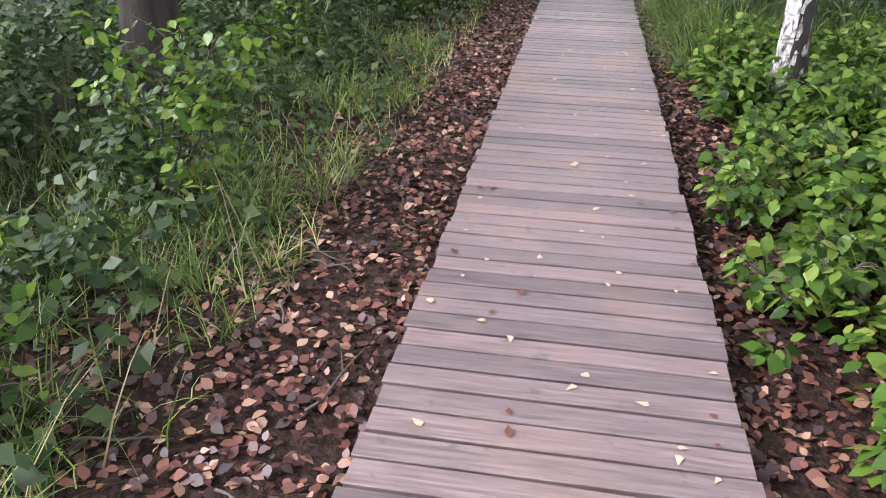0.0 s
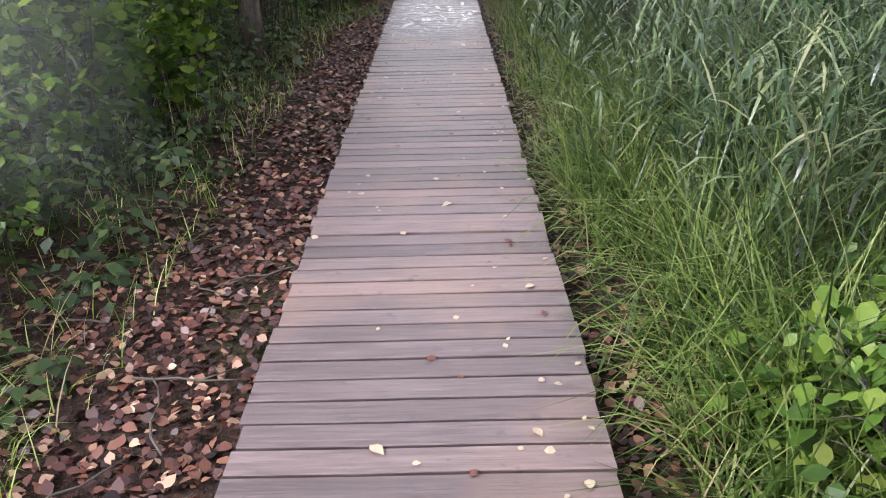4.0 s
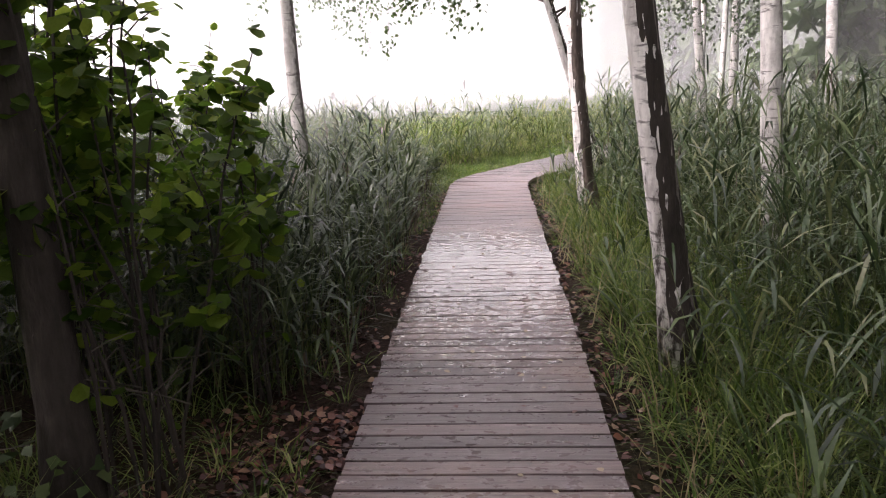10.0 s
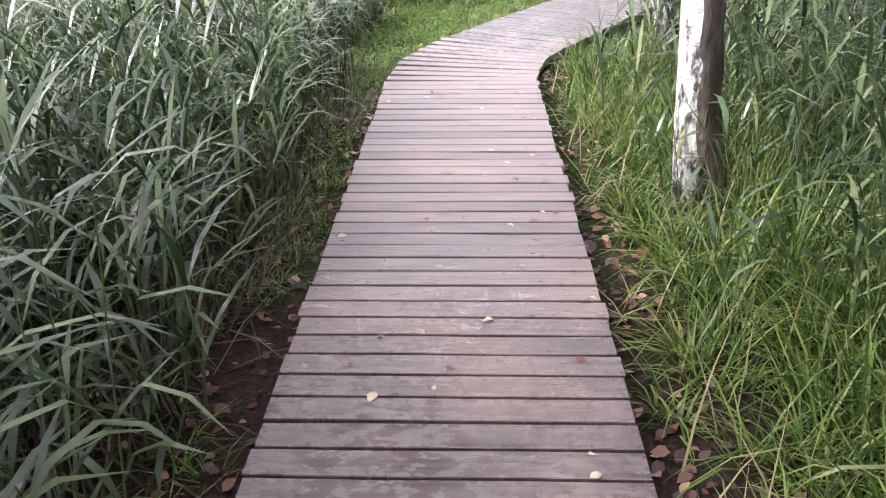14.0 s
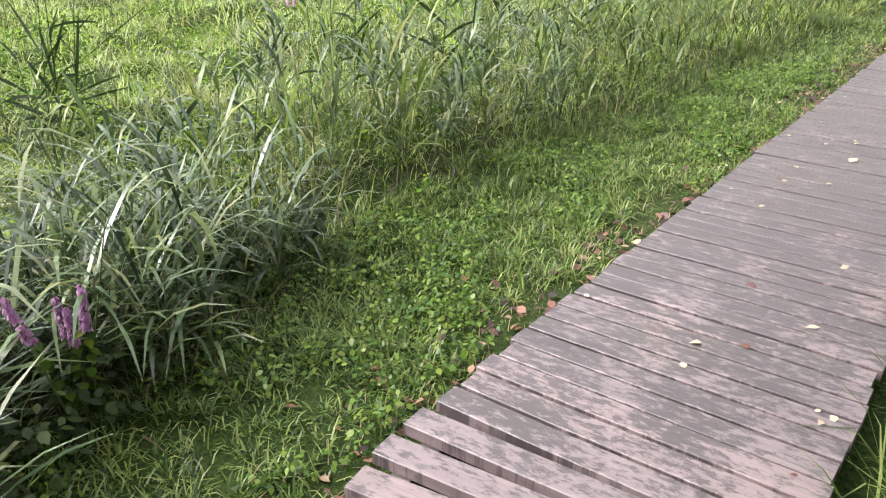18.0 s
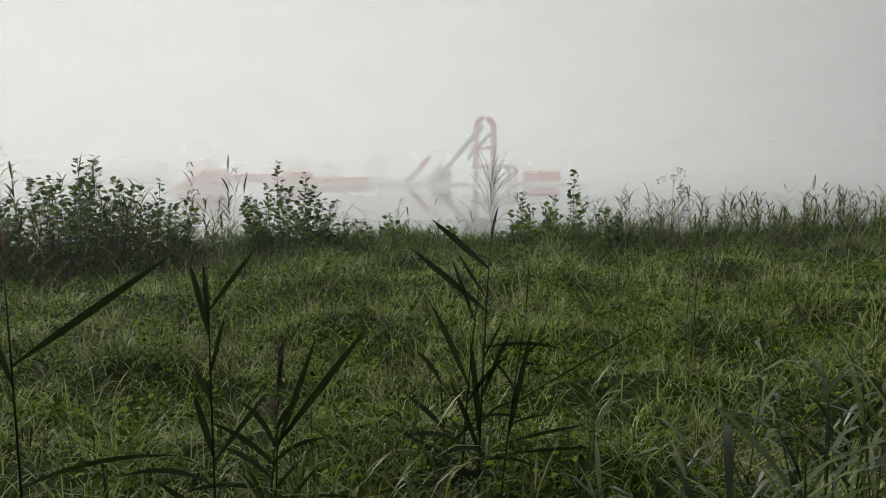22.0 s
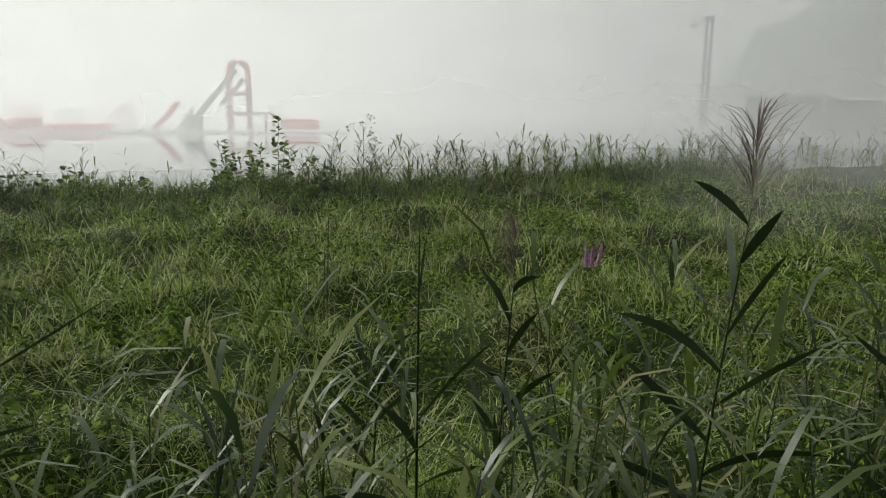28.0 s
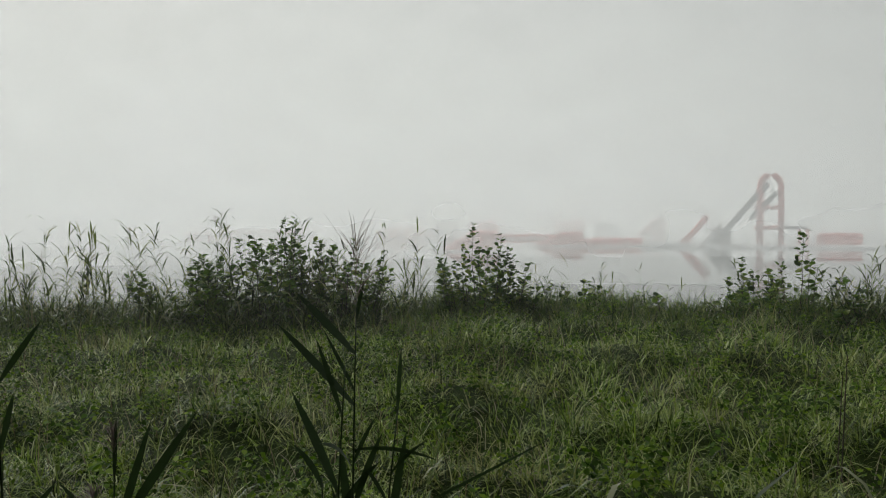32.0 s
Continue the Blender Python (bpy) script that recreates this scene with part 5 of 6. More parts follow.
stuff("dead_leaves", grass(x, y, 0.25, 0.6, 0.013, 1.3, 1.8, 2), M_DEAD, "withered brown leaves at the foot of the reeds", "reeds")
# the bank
bed(900, -10.5, -4, 38.3, 48, lambda x, y: (x - shore(y) > 0.0) & (x - shore(y) < 2.2), 0.4, 1.0, "tall reeds on the lake bank", material=M_REED_LIT, leaf=0.32, width=0.022, plume=0.15, count=9)
bed(780, -15.2, -9, 23, 34, lambda x, y: (x - shore(y) > 0.2) & (x - shore(y) < 2.4) & (field(x, y, 0.9, 71) > 0.3) & (rng.random(len(x)) < np.interp(y, [26, 29, 30.5, 33.5, 34], [1, 1, 0.8, 0.3, 0.1])), 0.6, 1.7, "tall reeds on the lake bank", material=M_REED_LIT, leaf=0.4, width=0.026, plume=0.18, count=10)
bed(420, -13.9, -10.6, 23, 32.5, lambda x, y: (x - shore(y) > 1.7) & (x - shore(y) < 3.2), 0.3, 0.75, "low drooping reeds before the lake bank", material=M_REED_LIT, leaf=0.42, width=0.022, count=7, lean=0.25)
bed(2100, -10.5, 6, 39, 72, lambda x, y: (x - shore(y) > 0.1) & (x - shore(y) < 3.0), 0.45, 1.1, "tall reeds on the lake bank", material=M_REED_LIT, leaf=0.3, width=0.024, plume=0.1, count=10)
bed(120, -14, -9, 33, 41, lambda x, y: (x - shore(y) > 0.1) & (x - shore(y) < 1.2), 0.5, 0.9, "sparse short reeds on the lake bank", material=M_REED_LIT, leaf=0.3, width=0.018)


# ---- single plants ----
def reed_plant(x, y, h, leaf_list, label, plume_size=0.0, lean=(0.0, 0.0), leaf=1.0, width=0.03, openness=0.6):
    """One tall reed: stem, single long leaves (height share, compass degrees, rise, length, droop, width), plume."""
    z = float(ground_z(x, y)) - 0.03
    t = thing("reed_plant", label, "reed", "single tall reeds", at=pose(x, y, z))
    line = np.stack([lean[0] * np.linspace(0, 1, 9) ** 1.5, lean[1] * np.linspace(0, 1, 9) ** 1.5, np.linspace(0, h, 9)], 1)
    part("stem", tube(line, np.linspace(0.006, 0.0024, 9), 6), M_REED_SHADE, t, smooth=True)
    for row in leaf_list:
        f, head, rise, ln, dr = row[:5]
        p = np.array([np.interp(f, np.linspace(0, 1, 9), line[:, i]) for i in range(3)])
        part("leaf", blades(p[None], radians(head), rise, leaf * ln, row[5] if len(row) > 5 else width, dr, 8, "leaf", 0.3, 0.9), M_REED_SHADE, t)
    if plume_size:
        part("plume", plumes(line[-1:], plume_size * 1.2, 70, openness), M_PLUME, t, "feathery brown plume")
    return t


def spread_leaves(n, low, high, seed, plane):
    """Alternate leaves to both sides of one upright plane (compass degrees), steeper towards the top."""
    r = random.Random(seed)
    rows = []
    for i in range(n):
        f = low + (high - low) * i / (n - 1)
        rows.append((f, plane + (i % 2) * 180 + r.gauss(0, 30), 0.75 + 0.5 * f + r.uniform(-0.35, 0.25), r.uniform(0.55, 1.05) * (1.1 - 0.45 * f), r.uniform(0.0, 0.9)))
    return rows


MAIN_LEAVES = [(0.89, 218, 0.74, 0.33, 0.05, 0.03), (0.765, 220, 0.72, 0.44, 0.05, 0.03), (0.8, 225, 1.0, 0.25, 0.0, 0.014), (0.655, 38, 0.25, 0.34, 0.5, 0.022), (0.376, 214, 1.5, 0.46, 0.05, 0.034), (0.34, 218, 0.4, 0.2, 1.2, 0.02), (0.51, 222, 0.4, 0.16, 1.0, 0.016), (0.25, 216, 0.62, 0.42, 0.1, 0.03), (0.15, 40, 0.4, 0.32, 0.3, 0.03), (0.62, 36, 1.2, 0.2, 0.2, 0.016), (0.97, 30, 1.4, 0.16, 0.1, 0.014), (0.6, 130, 1.1, 0.28, 0.9, 0.02), (0.45, 310, 1.15, 0.32, 0.8, 0.022), (0.3, 120, 1.0, 0.3, 1.2, 0.02), (0.33, 250, 1.2, 0.36, 0.2, 0.024), (0.5, 40, 1.25, 0.34, 0.15, 0.026), (0.42, 36, 1.1, 0.24, 1.2, 0.018), (0.22, 222, 1.0, 0.3, 1.3, 0.02), (0.1, 330, 1.0, 0.3, 0.9, 0.022)]
SECOND_LEAVES = [(0.64, 38, 0.55, 0.72, 0.0, 0.013), (0.5, 40, 1.37, 0.53, 0.0, 0.032), (0.56, 36, 0.42, 0.18, 0.3, 0.018), (0.49, 34, 0.26, 0.36, 0.1, 0.026), (0.44, 42, 0.2, 0.38, 0.15, 0.024), (0.97, 10, 1.5, 0.26, 0.0, 0.018), (0.8, 45, 0.9, 0.2, 0.3, 0.014), (0.34, 212, 0.5, 0.26, 0.8, 0.024), (0.2, 36, 0.35, 0.34, 0.2, 0.03), (0.7, 215, 1.1, 0.18, 0.3, 0.014)]
THIRD_LEAVES = [(0.82, 205, 1.38, 0.28, 0.05, 0.024), (0.86, 240, 1.5, 0.22, 0.0, 0.02), (0.89, 25, 0.93, 0.28, 0.05, 0.022), (0.71, 20, 1.33, 0.22, 0.05, 0.02), (0.63, 200, 1.4, 0.13, 0.6, 0.03), (0.47, 205, 1.35, 0.26, 0.05, 0.028), (0.45, 22, 0.92, 0.32, 0.05, 0.026), (0.38, 202, 0.7, 0.36, 1.0, 0.018), (0.3, 30, 0.3, 0.35, 0.3, 0.02), (0.25, 210, 0.9, 0.3, 0.3, 0.024)]
reed_plant(-3.0, 30.48, 1.52, MAIN_LEAVES, "tall dark reed with a feathery plume in the meadow", 0.32, (0.06, 0.03))
reed_plant(-2.95, 30.56, 1.2, SECOND_LEAVES, "tall dark reed without plume in the meadow", 0, (0.1, 0.08))
reed_plant(-3.06, 30.42, 1.28, [(0.85, 215, 1.25, 0.3, 0.05, 0.02), (0.62, 200, 1.2, 0.42, 0.1, 0.034), (0.55, 40, 1.1, 0.3, 0.4, 0.024), (0.48, 30, 0.5, 0.3, 1.0, 0.02), (0.4, 225, 0.6, 0.3, 1.1, 0.02), (0.33, 45, 0.45, 0.36, 0.9, 0.022), (0.24, 210, 0.35, 0.4, 0.8, 0.022), (0.18, 35, 0.3, 0.42, 0.7, 0.024)], "slender dark reed close beside a taller one", 0, (0.09, 0.05))
reed_plant(-3.12, 30.4, 0.8, spread_leaves(6, 0.3, 0.95, 23, 30), "short dark reed beside a taller one", 0, (-0.05, 0.0), 0.34, 0.024)
reed_plant(-3.1, 29.3, 1.32, THIRD_LEAVES, "thin dark reed in the meadow", 0, (0.02, 0.0))
reed_plant(-3.28, 29.62, 0.82, [(0.62, 36, 0.93, 0.64, 0.03, 0.036), (0.6, 30, 1.22, 0.5, 0.0, 0.03), (0.9, 60, 1.45, 0.24, 0.05, 0.02), (0.5, 212, 0.9, 0.34, 0.5, 0.024), (0.35, 205, 0.55, 0.4, 0.9, 0.02), (0.3, 40, 0.4, 0.42, 0.7, 0.02)], "short dark reed with two long slanting leaves", 0.14, (0.03, 0.02), openness=0.1)
reed_plant(-3.2, 29.55, 0.62, spread_leaves(7, 0.3, 0.98, 13, 25), "short dark reed beside a taller one", 0.12, (0.05, 0.03), 0.36, 0.022, 0.1)
reed_plant(-2.75, 28.62, 1.5, [(0.84, 32, 0.6, 0.56, 0.0, 0.026), (0.6, 30, 0.45, 0.46, 0.55, 0.022), (0.8, 205, 1.3, 0.26, 0.1, 0.018), (0.45, 210, 0.9, 0.3, 0.3, 0.024), (0.3, 35, 0.5, 0.4, 0.8, 0.02)], "thin dark reed with a closed narrow plume", 0.2, (-0.04, 0.0), openness=0.05)
reed_plant(-2.35, 29.35, 0.62, [(0.6, 20, 1.05, 0.4, 0.05, 0.03), (0.5, 200, 1.3, 0.36, 0.05, 0.024), (0.4, 40, 0.6, 0.3, 0.4, 0.02)], "low dark reed shoot in the meadow", 0, (0.02, 0.0))
reed_plant(-0.6, 31.75, 1.5, spread_leaves(12, 0.2, 0.97, 5, 72), "tall dark reed with a drooping plume", 0.3, (0.1, 0.05), 0.42, 0.028, 0.15)
reed_plant(-1.5, 29.95, 0.75, spread_leaves(7, 0.4, 0.97, 6, -5), "young green reed at the meadow's edge", 0, (0.05, 0.1), 0.38, 0.024)
reed_plant(-1.75, 29.6, 0.82, spread_leaves(8, 0.35, 0.97, 7, -5), "young green reed at the meadow's edge", 0, (0.0, 0.05), 0.38, 0.024)
reed_plant(-1.28, 31.75, 1.12, spread_leaves(9, 0.2, 0.97, 8, 70), "thin dark reed with a narrow plume", 0.24, (0.05, 0.02), 0.36, 0.022, 0.12)
reed_plant(-2.0, 31.9, 0.72, spread_leaves(9, 0.2, 0.97, 9, 60), "thin dark reed in the meadow", 0, (0.05, 0.0), 0.36, 0.022)
reed_plant(-1.36, 31.43, 1.42, [(0.52, 40, 0.95, 0.36, 0.3, 0.02), (0.45, 220, 1.25, 0.2, 0.6, 0.03), (0.36, 35, 0.6, 0.34, 1.2, 0.024), (0.3, 215, 0.7, 0.4, 1.0, 0.02), (0.2, 60, 0.9, 0.4, 0.9, 0.02), (0.8, 45, 1.48, 0.2, 0.05, 0.008)], "tall thin bare-topped reed stalk at the meadow's edge", 0, (0.01, 0.0))
reed_plant(-0.2, 32.6, 1.3, spread_leaves(10, 0.2, 0.97, 11, 75), "thin dark reed in the meadow", 0.2, (0.05, 0.0), 0.38, 0.024)
reed_plant(0.5, 33.0, 1.25, spread_leaves(10, 0.2, 0.97, 12, 80), "thin dark reed in the meadow", 0, (0.05, 0.0), 0.38, 0.024)


def flower_spikes(x, y, h, count, label):
    t = thing("loosestrife", label, "flower", "purple flowers", at=pose(x, y, float(ground_z(x, y)) - 0.02))
    for i in range(count):
        dx, dy, hh = rng.normal(0, 0.1), rng.normal(0, 0.1), h * rng.uniform(0.7, 1.05)
        line = bend_line((dx * 0.3, dy * 0.3, 0), (dx, dy, hh), 0.02, 6)
        part("stem", tube(line, np.linspace(0.004, 0.002, 6), 5), M_STEM, t)
        k = 120
        f = rng.uniform(0.72, 1.0, k)
        a = rng.uniform(0, 6.28, k)
        r = 0.022 * (1.35 - f)
        c = line[-1] * f[:, None] + np.stack([np.sin(a) * r, np.cos(a) * r, 0 * a], 1)
        nrm = np.stack([np.sin(a), np.cos(a), 0.4 + 0 * a], 1)
        part("blossom", leaves(c, nrm, a, 0.023, OVAL), M_PURPLE, t, "purple flower spike")
        k = 22
        f = rng.uniform(0.2, 0.72, k)
        a = rng.uniform(0, 6.28, k)
        part("foliage", leaves(line[-1] * f[:, None], np.stack([np.sin(a) * 0.6, np.cos(a) * 0.6, 1 + 0 * a], 1), a, 0.05, OVAL, 0.2), M_ALDER, t)


flower_spikes(-1.32, 27.74, 0.68, 4, "purple loosestrife spikes among the reeds")
flower_spikes(-2.88, 35.4, 0.7, 3, "purple loosestrife spikes in the meadow")


def bare_stalk(x, y, h, label, forks=0):
    t = thing("dry_stalk", label, "plant", "dry stalks", at=pose(x, y, float(ground_z(x, y)) - 0.02))
    part("stem", tube(bend_line((0, 0, 0), (0.02, 0.02, h), 0.01, 6), np.linspace(0.006, 0.003, 6), 5), M_TWIG, t)
    for i in range(forks):
        f = 0.45 + 0.5 * i / max(1, forks - 1)
        a = rng.uniform(0, 6.28)
        ln = 0.3 * h * (1.1 - f * 0.6)
        line = bend_line((0.02 * f, 0.02 * f, h * f), (math.sin(a) * ln * 0.6, math.cos(a) * ln * 0.6, h * f + ln), 0.0, 4)
        part("branch", tube(line, np.linspace(0.003, 0.0015, 4), 4), M_TWIG, t)
        k = 14
        c = line[-1] + rng.normal(0, 0.035, (k, 3))
        b = rng.uniform(0, 6.28, k)
        part("seed_head", leaves(c, np.stack([np.sin(b), np.cos(b), 1 + 0 * b], 1), b, 0.025, ROUND), M_PLUME, t)


bare_stalk(-4.4, 33.9, 0.95, "thin dark dry stalk standing in the meadow")
bare_stalk(-4.55, 34.0, 0.75, "thin dark dry stalk standing in the meadow")
bare_stalk(-7.5, 37.5, 1.35, "branched seeding plant standing on the bank", 9)


# ---- water park in the fog ----
def polar(az, dist, z=0.0):
    """A place on the lake by its bearing (degrees left of north) and distance from the lookout."""
    a = radians(az)
    return Vector((-0.2 - dist * math.sin(a), 29.2 + dist * math.cos(a), z))


LEVEL = -0.8


def float_thing(name, label, az, dist, turn):
    p = polar(az, dist, LEVEL)
    return thing(name, label, "inflatable", "floating water park", at=pose(p.x, p.y, p.z, 0, 0, az + turn))


def beam(points, radius, sides=10):
    return tube(points, radius, sides)


def wedge(x0, x1, y0, y1, low, high, bevel=0.12):
    """A ramp that rises from x0 to x1."""
    bm = bmesh.new()
    bmesh.ops.create_cube(bm, size=1)
    for v in bm.verts:
        top = v.co.z > 0
        v.co.x = x0 if v.co.x < 0 else x1
        v.co.y = y0 if v.co.y < 0 else y1
        v.co.z = (low if abs(v.co.x - x0) < 1e-4 else high) if top else -0.15
    bmesh.ops.bevel(bm, geom=bm.edges[:], offset=bevel, segments=2, affect="EDGES", profile=0.5, clamp_overlap=True)
    bm.verts.index_update()
    v = np.array([q.co for q in bm.verts])
    by = {}
    for f in bm.faces:
        by.setdefault(len(f.verts), []).append([q.index for q in f.verts])
    bm.free()
    return v, [np.array(q) for q in by.values()]


def slide_tower():
    t = float_thing("slide_tower", "tall red inflatable arch with dark slide rails on the lake", 52.0, 54, 0)
    for dy in (-0.9, 0.9):
        arch = [(-0.6, dy, 0.1), (-0.6, dy, 2.0), (-0.58, dy, 3.7)] + [(-0.58 * math.cos(a), dy, 3.85 + 0.6 * math.sin(a)) for a in np.linspace(0.15, np.pi - 0.15, 9)] + [(0.6, dy, 3.7), (0.62, dy, 0.1)]
        part("arch", beam(arch, 0.19), M_RED, t, smooth=True)
        part("side_rail", beam([(-3.3, dy, 0.2), (-2.4, dy, 1.3), (-1.3, dy, 2.6), (-0.15, dy, 3.95)], 0.17), M_BLACK, t, "dark inflated side rail", True)
        part("brace", beam([(-1.15, dy, 1.75), (-0.5, dy, 2.45), (0.35, dy, 3.4)], 0.14), M_BLACK, t, "dark inflated brace", True)
        part("ramp_rail", beam([(-5.3, dy, 0.15), (-4.5, dy, 1.0), (-3.75, dy, 1.9)], 0.15), M_RED, t, smooth=True)
        for z in (1.2, 2.45):
            part("rung", beam([(-0.9, dy, z), (0.6, dy, z)], 0.13), M_RED, t, smooth=True)
        for x in (1.65, 2.1):
            part("post", beam([(x, dy, 0), (x, dy, 1.15)], 0.08), M_RED, t, smooth=True)
        part("rail", beam([(0.6, dy, 1.2), (2.15, dy, 1.2)], 0.08), M_BLACK, t, "dark hand rail", True)
    part("slide", wedge(-4.1, -2.9, -0.75, 0.75, 0.15, 1.7), M_WHITE, t, "white vinyl sliding surface")
    part("climbing_wall", wedge(-3.2, -2.3, -0.7, 0.7, 0.1, 1.1), M_BLACK, t, "dark climbing wall")
    part("platform", block(-5.2, 2.3, -1.3, 1.3, -0.2, 0.16, 0.1), M_WHITE, t, "low white platform")
    return t


slide_tower()


def low_float(az, dist, wide, label, red=True, ramp=True, high=0.9, deep=2.0):
    t = float_thing("float", label, az, dist, 0)
    m = M_RED if red else M_WHITE
    if ramp:
        part("ramp", wedge(-wide / 2, wide * 0.05, -deep / 2, deep / 2, 0.05, high), m, t)
        part("block", block(wide * 0.03, wide / 2, -deep / 2, deep / 2, -0.15, high, 0.15), m, t)
    else:
        part("tube", block(-wide / 2, wide / 2, -deep / 2, deep / 2, -0.15, high, 0.14), m, t)
    part("edge", block(-wide / 2, wide / 2, -deep / 2 - 0.16, -deep / 2 + 0.02, -0.1, 0.12, 0.05), M_WHITE, t, "white rubbing edge")


RAMP, WALK, FAR = "red inflatable ramp floating on the lake", "long low red inflatable walkway", "red inflatable block in the fog"
for az, dist, wide, label, red, ramp, high in [
        (72.2, 49, 3.5, RAMP, True, True, 1.2), (66.0, 55, 3.3, RAMP, True, True, 0.9), (62.3, 55, 4.0, WALK, True, False, 0.5),
        (58.4, 54, 3.6, "long white inflatable walkway", False, False, 0.3), (47.9, 55, 2.5, WALK, True, False, 0.85),
        (47.2, 54, 5.0, "long white inflatable walkway", False, False, 0.18)]:
    low_float(az, dist, wide, label, red, ramp, high)
for az, dist, wide, label, red, ramp, high in [
        (77.5, 72, 4.4, WALK, True, False, 0.9), (74.7, 73, 3.3, "dark hump-shaped inflatable in the fog", False, True, 1.6),
        (71.5, 72, 2.5, FAR, True, False, 1.5), (65.4, 73, 2.6, FAR, True, False, 1.4), (62.8, 74, 2.2, "pale inflatable block in the fog", False, False, 1.2),
        (59.9, 74, 2.5, RAMP, True, True, 1.6), (69.0, 70, 6.0, WALK, True, False, 0.35), (88.0, 90, 14.0, "long low red floating jetty in the fog", True, False, 0.5)]:
    low_float(az, dist, wide, label, red, ramp, high)

# ---- landing place on the far shore ----
p = polar(20.2, 57, -0.2)
mast = thing("cable_mast", "tall grey steel mast with hanging pulley in the fog", "mast", at=pose(p.x, p.y, p.z, 0, 0, 20))
for dx in (-0.12, 0.2):
    part("post", tube([(dx, 0, 0), (dx, 0, 7.0)], 0.1, 8), M_STEEL, mast)
part("head", block(-0.35, 0.35, -0.15, 0.15, 6.9, 7.2, 0.03), M_STEEL, mast)
for k in range(5):
    part("rung", tube([(-0.12, 0, 1 + k), (0.2, 0, 1 + k)], 0.03, 6), M_STEEL, mast)
part("cable", tube(bend_line((-0.35, 0, 7.1), (-14, -6, 5.6), -0.3, 9), 0.015, 5), M_STEEL, mast)
part("pulley", wedge(-1.15, -0.75, -0.1, 0.1, 0.1, 0.1, 0.02), M_STEEL, mast).location.z = 6.6

p = polar(12.4, 56, -0.3)
hut = thing("boat_house", "low dark wooden hut with a pale roof edge in the fog", "hut", at=pose(p.x, p.y, p.z, 0, 0, 12))
part("wall", block(-5, 4, 0, 4, 0, 2.0, 0.03), M_HUT, hut)
part("roof", block(-5.3, 4.3, -0.3, 4.3, 2.0, 2.25, 0.05), M_HUT, hut)
part("fascia", block(0.2, 3.2, -0.36, -0.3, 2.02, 2.2, 0.01), M_WHITE, hut, "pale roof edge")
part("door", block(-2.2, -1.2, -0.05, 0.0, 0.05, 1.9, 0.01), M_STEEL, hut)
part("flagpole", tube([(-0.4, -0.6, 0), (-0.4, -0.6, 3.4)], 0.05, 7), M_WHITE, hut, "white pole")


def far_trees():
    """Trees of the far shore, to the north and round the lake."""
    spots = []
    for i in range(34):
        az = 17.5 - 1.5 * i + rng.normal(0, 0.3)
        near = float(np.interp(az, [-33, -15, -8, -4, 1, 4, 10, 18], [30, 46, 72, 104, 104, 84, 75, 84]))
        spots.append((az, near + rng.uniform(-3, 3), min(17, 6 + 1.6 * i)))
        if i % 2:
            spots.append((az + 0.5, near + rng.uniform(5, 9), min(20, 8 + 1.8 * i)))
    for i, (az, dist, high) in enumerate(spots):
        q = polar(az, dist)
        k = 550
        t = thing("far_tree", "tree of the far lake shore, almost lost in fog", "tree", "far shore wood", at=pose(q.x, q.y, -0.6))
        part("trunk", tube([(0, 0, 0), (0.1, 0, high * 0.5), (0, 0.1, high)], [0.22, 0.14, 0.03], 6), M_BARK, t)
        f = rng.uniform(0.05, 1, k)
        a = rng.uniform(0, 6.28, k)
        r = rng.uniform(0.2, 1, k) ** 0.6 * 3.4 * np.sin(np.pi * np.clip(f * 0.85 + 0.1, 0, 1)) ** 0.7
        c = np.stack([np.sin(a) * r, np.cos(a) * r, f * high + rng.normal(0, 0.3, k)], 1)
        part("crown", leaves(c, np.stack([np.sin(a), np.cos(a), 0.5 + 0 * a], 1), a, rng.uniform(0.6, 1.3, k), OVAL, 0.2), M_CROWN, t)


far_trees()

# ---- boardwalk ----
walkway = thing("boardwalk", "narrow boardwalk of weathered wet grey-brown planks", "boardwalk", kind="structure")


def plank_mesh(length, width, thick=0.045, cut=0.003):
    """A plank across the walk with softened edges and slightly uneven ends."""
    pr = [(-width / 2, -thick), (width / 2, -thick), (width / 2, -cut), (width / 2 - cut, 0), (-width / 2 + cut, 0), (-width / 2, -cut)]
    xs = [-length / 2, -length / 6, length / 6, length / 2]
    v, f = [], []
    for i, xx in enumerate(xs):
        cup = rng.normal(0, 0.0008)
        skew = rng.normal(0, 0.0012)
        for yy, zz in pr:
            v.append((xx, yy + skew, zz + cup))
    n = len(pr)
    for i in range(3):
        for j in range(n):
            f.append((i * n + j, (i + 1) * n + j, (i + 1) * n + (j + 1) % n, i * n + (j + 1) % n))
    return mesh_of("plank", np.array(v), [np.array(f), np.arange(n)[None], np.arange(3 * n, 4 * n)[None, ::-1]], M_PLANK)


plank_kinds = [plank_mesh(2 * HALF + rng.uniform(-0.022, 0.016), PITCH - 0.0135 + rng.uniform(-0.0015, 0.0015)) for _ in range(9)]
s, made = -2.59, 0
tail = []
while s < 52:
    px, py, pa = deck(s)
    curved = BEND_Y <= s <= BEND_Y + ARC
    me = plank_kinds[int(rng.integers(9))]
    m = pose(px + rng.normal(0, 0.004), py, rng.normal(0, 0.0012), rng.normal(0, 0.15), rng.normal(0, 0.08), -math.degrees(pa) + rng.normal(0, 0.12))
    if made < 300:
        ob = new("plank", me)
        ob.parent = walkway
        ob.matrix_basis = m
    else:
        tail.append((me, m))
    made += 1
    s += PITCH * (1.0 if not curved else 1.12)
vs, fs, n = [], [], 0
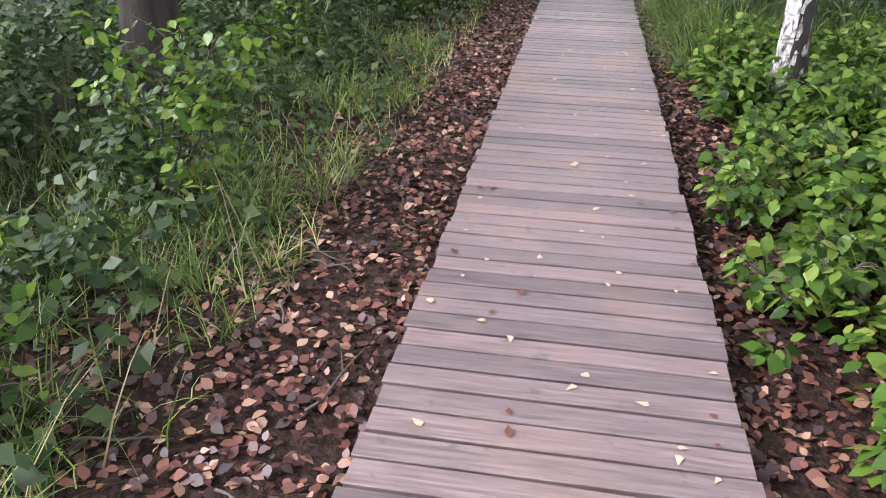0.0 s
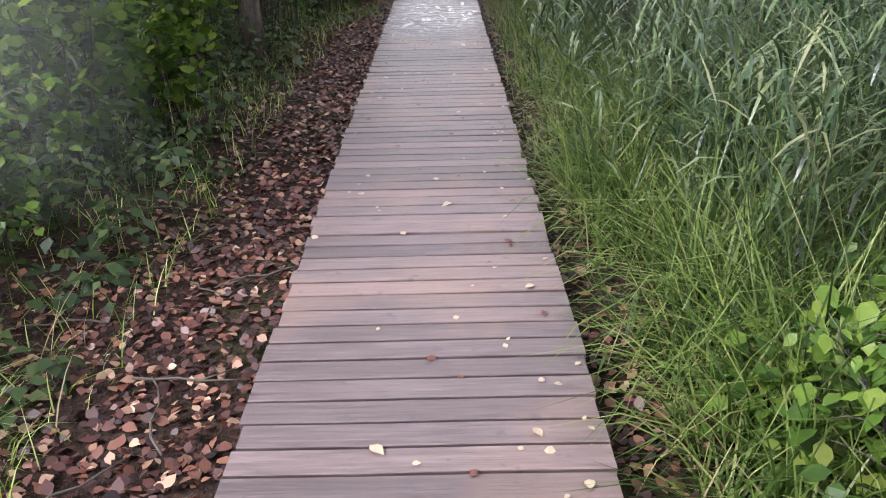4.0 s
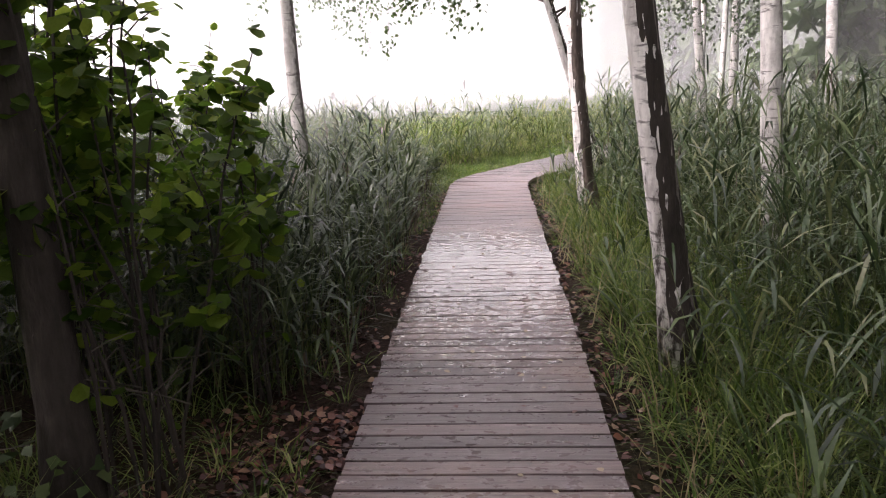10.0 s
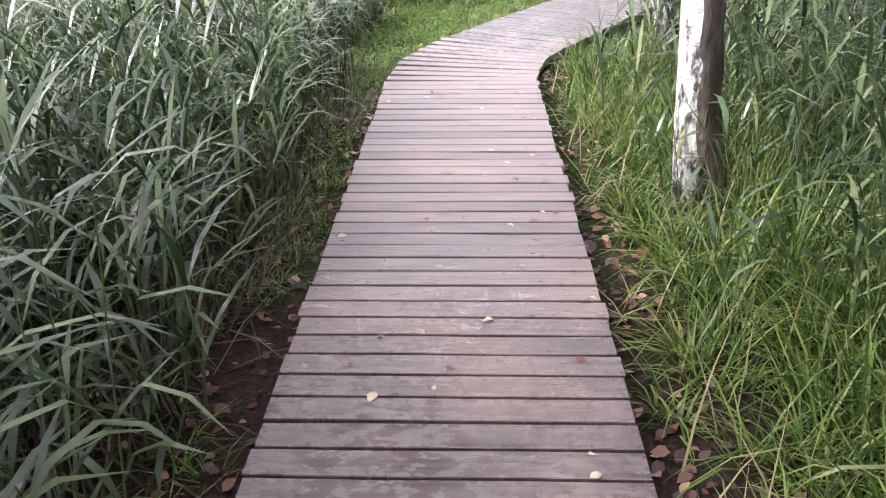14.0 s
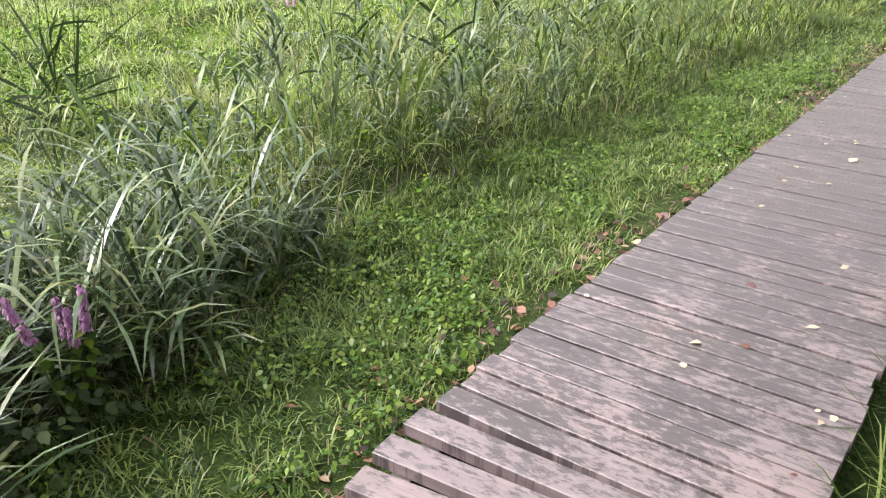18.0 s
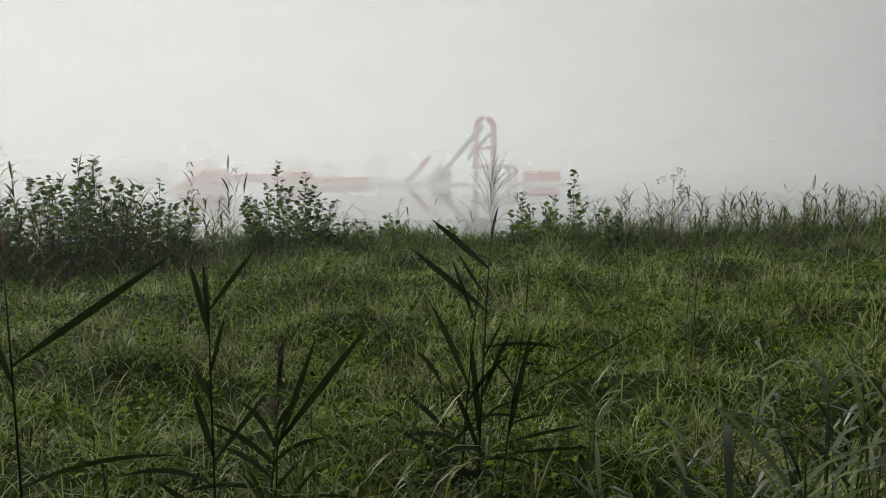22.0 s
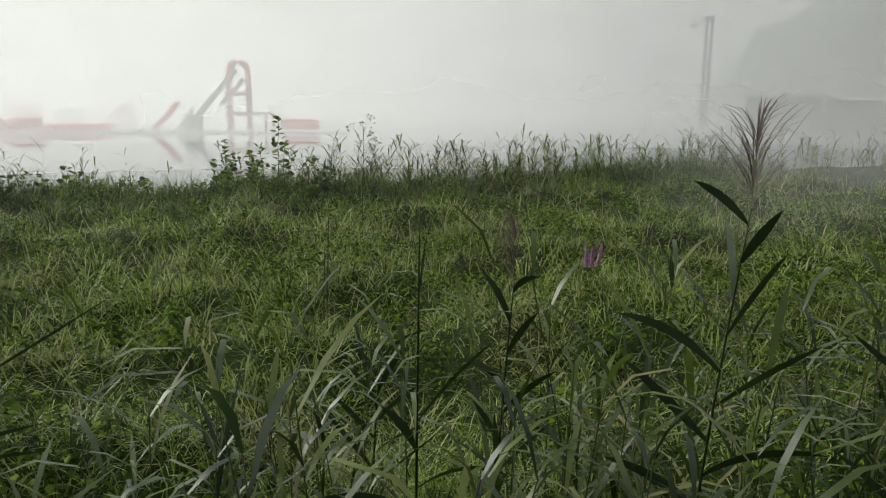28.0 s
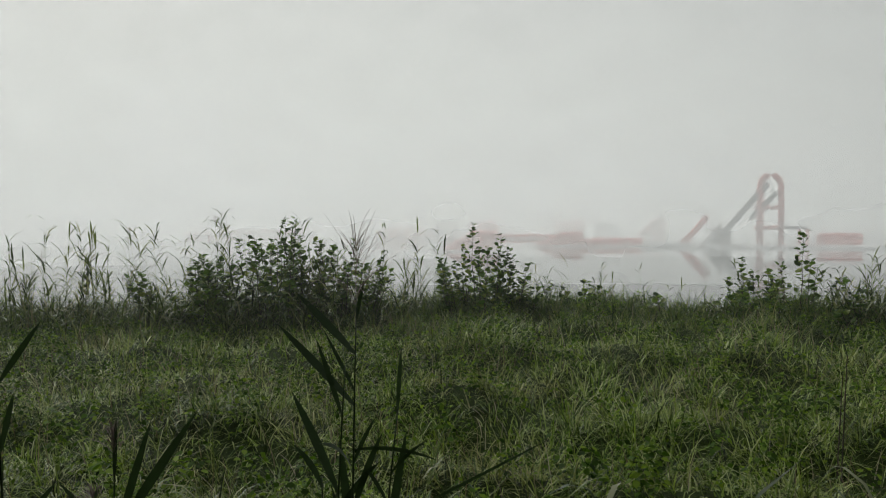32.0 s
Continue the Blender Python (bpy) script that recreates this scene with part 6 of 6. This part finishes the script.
for me, m in tail:
    co = np.array([m @ v.co for v in me.vertices])
    vs.append(co)
    fs += [np.array([list(p.vertices)]) + n for p in me.polygons]
    n += len(co)
quads, hexes = np.concatenate([f for f in fs if f.shape[1] == 4]), np.concatenate([f for f in fs if f.shape[1] == 6])
far_planks = new("far_planks", mesh_of("far_planks", np.concatenate(vs), [quads, hexes], M_PLANK))
far_planks.parent = walkway
far_planks["kind"] = "stuff"
for off in (-0.5, 0.0, 0.5):
    line = []
    for s in np.concatenate([np.linspace(-2.6, BEND_Y, 6), np.linspace(BEND_Y + 0.2, BEND_Y + ARC, 7), np.linspace(BEND_Y + ARC + 1, 52, 6)]):
        px, py, pa = deck(s)
        line.append((px + off * math.cos(pa), py - off * math.sin(pa)))
    line = np.array(line)
    d = unit(np.gradient(line, axis=0))
    nrm = np.stack([d[:, 1], -d[:, 0]], 1) * 0.035
    ring = np.stack([np.c_[line - nrm, np.full(len(line), -0.14)], np.c_[line + nrm, np.full(len(line), -0.14)], np.c_[line + nrm, np.full(len(line), -0.049)], np.c_[line - nrm, np.full(len(line), -0.049)]], 1)
    k = np.arange(len(line) - 1)[:, None] * 4
    j = np.arange(4)[None]
    q = np.stack([k + j, k + (j + 1) % 4, k + 4 + (j + 1) % 4, k + 4 + j], -1).reshape(-1, 4)
    part("joist", (ring.reshape(-1, 3), [q]), M_JOIST, walkway)

# leaves that lie on the planks
leaf_kinds = []
for _ in range(6):
    o = np.array(OVAL) * (1 + rng.normal(0, 0.12, (6, 2)))
    v, f = leaves(np.zeros((1, 3)), np.array([[0.0, 0, 1]]), np.zeros(1), 1.0, o, 0.22)
    leaf_kinds.append(mesh_of("fallen_leaf", v, f, M_PALE if _ % 3 else M_LITTER))
for i in range(340):
    s = rng.uniform(0.5, 34) if i % 4 else rng.uniform(0.5, 13)
    px, py, pa = deck(s)
    o = rng.uniform(-0.56, 0.56) if i % 3 else 0.57 - abs(rng.normal(0, 0.16))
    ob = new("fallen_leaf", leaf_kinds[int(rng.integers(6))])
    sz = rng.uniform(0.022, 0.05) * (1.4 if i % 7 == 0 else 1.0)
    ob.matrix_world = pose(px + o * math.cos(pa), py - o * math.sin(pa), 0.005, rng.normal(0, 6), rng.normal(0, 6), rng.uniform(0, 360)) @ Matrix.Diagonal((sz, sz, sz, 1))
    tagged(ob, "small dry fallen leaf lying on the planks", "leaf", "leaves on the planks")

# dead sticks on the leaf litter
for i in range(54):
    x, y = -rng.uniform(0.75, 1.7), rng.uniform(0.5, 14)
    ln = rng.uniform(0.18, 0.5)
    line = np.stack([np.linspace(-ln / 2, ln / 2, 6), rng.normal(0, 0.012, 6), 0.008 + np.abs(rng.normal(0, 0.006, 6))], 1)
    stick = thing("fallen_twig", "thin dead twig lying on brown leaf litter", "twig", "twigs on the litter", at=pose(x, y, float(ground_z(x, y)) + 0.03, 0, rng.normal(0, 4), rng.uniform(0, 360)))
    part("stem", tube(line, np.linspace(0.006, 0.003, 6), 6), M_TWIG, stick, smooth=True)
    if i % 2:
        fork = np.stack([line[3], line[3] + (0.25 * ln, 0.16 * ln, 0.012)])
        part("side_shoot", tube(fork, [0.004, 0.002], 5), M_TWIG, stick, smooth=True)
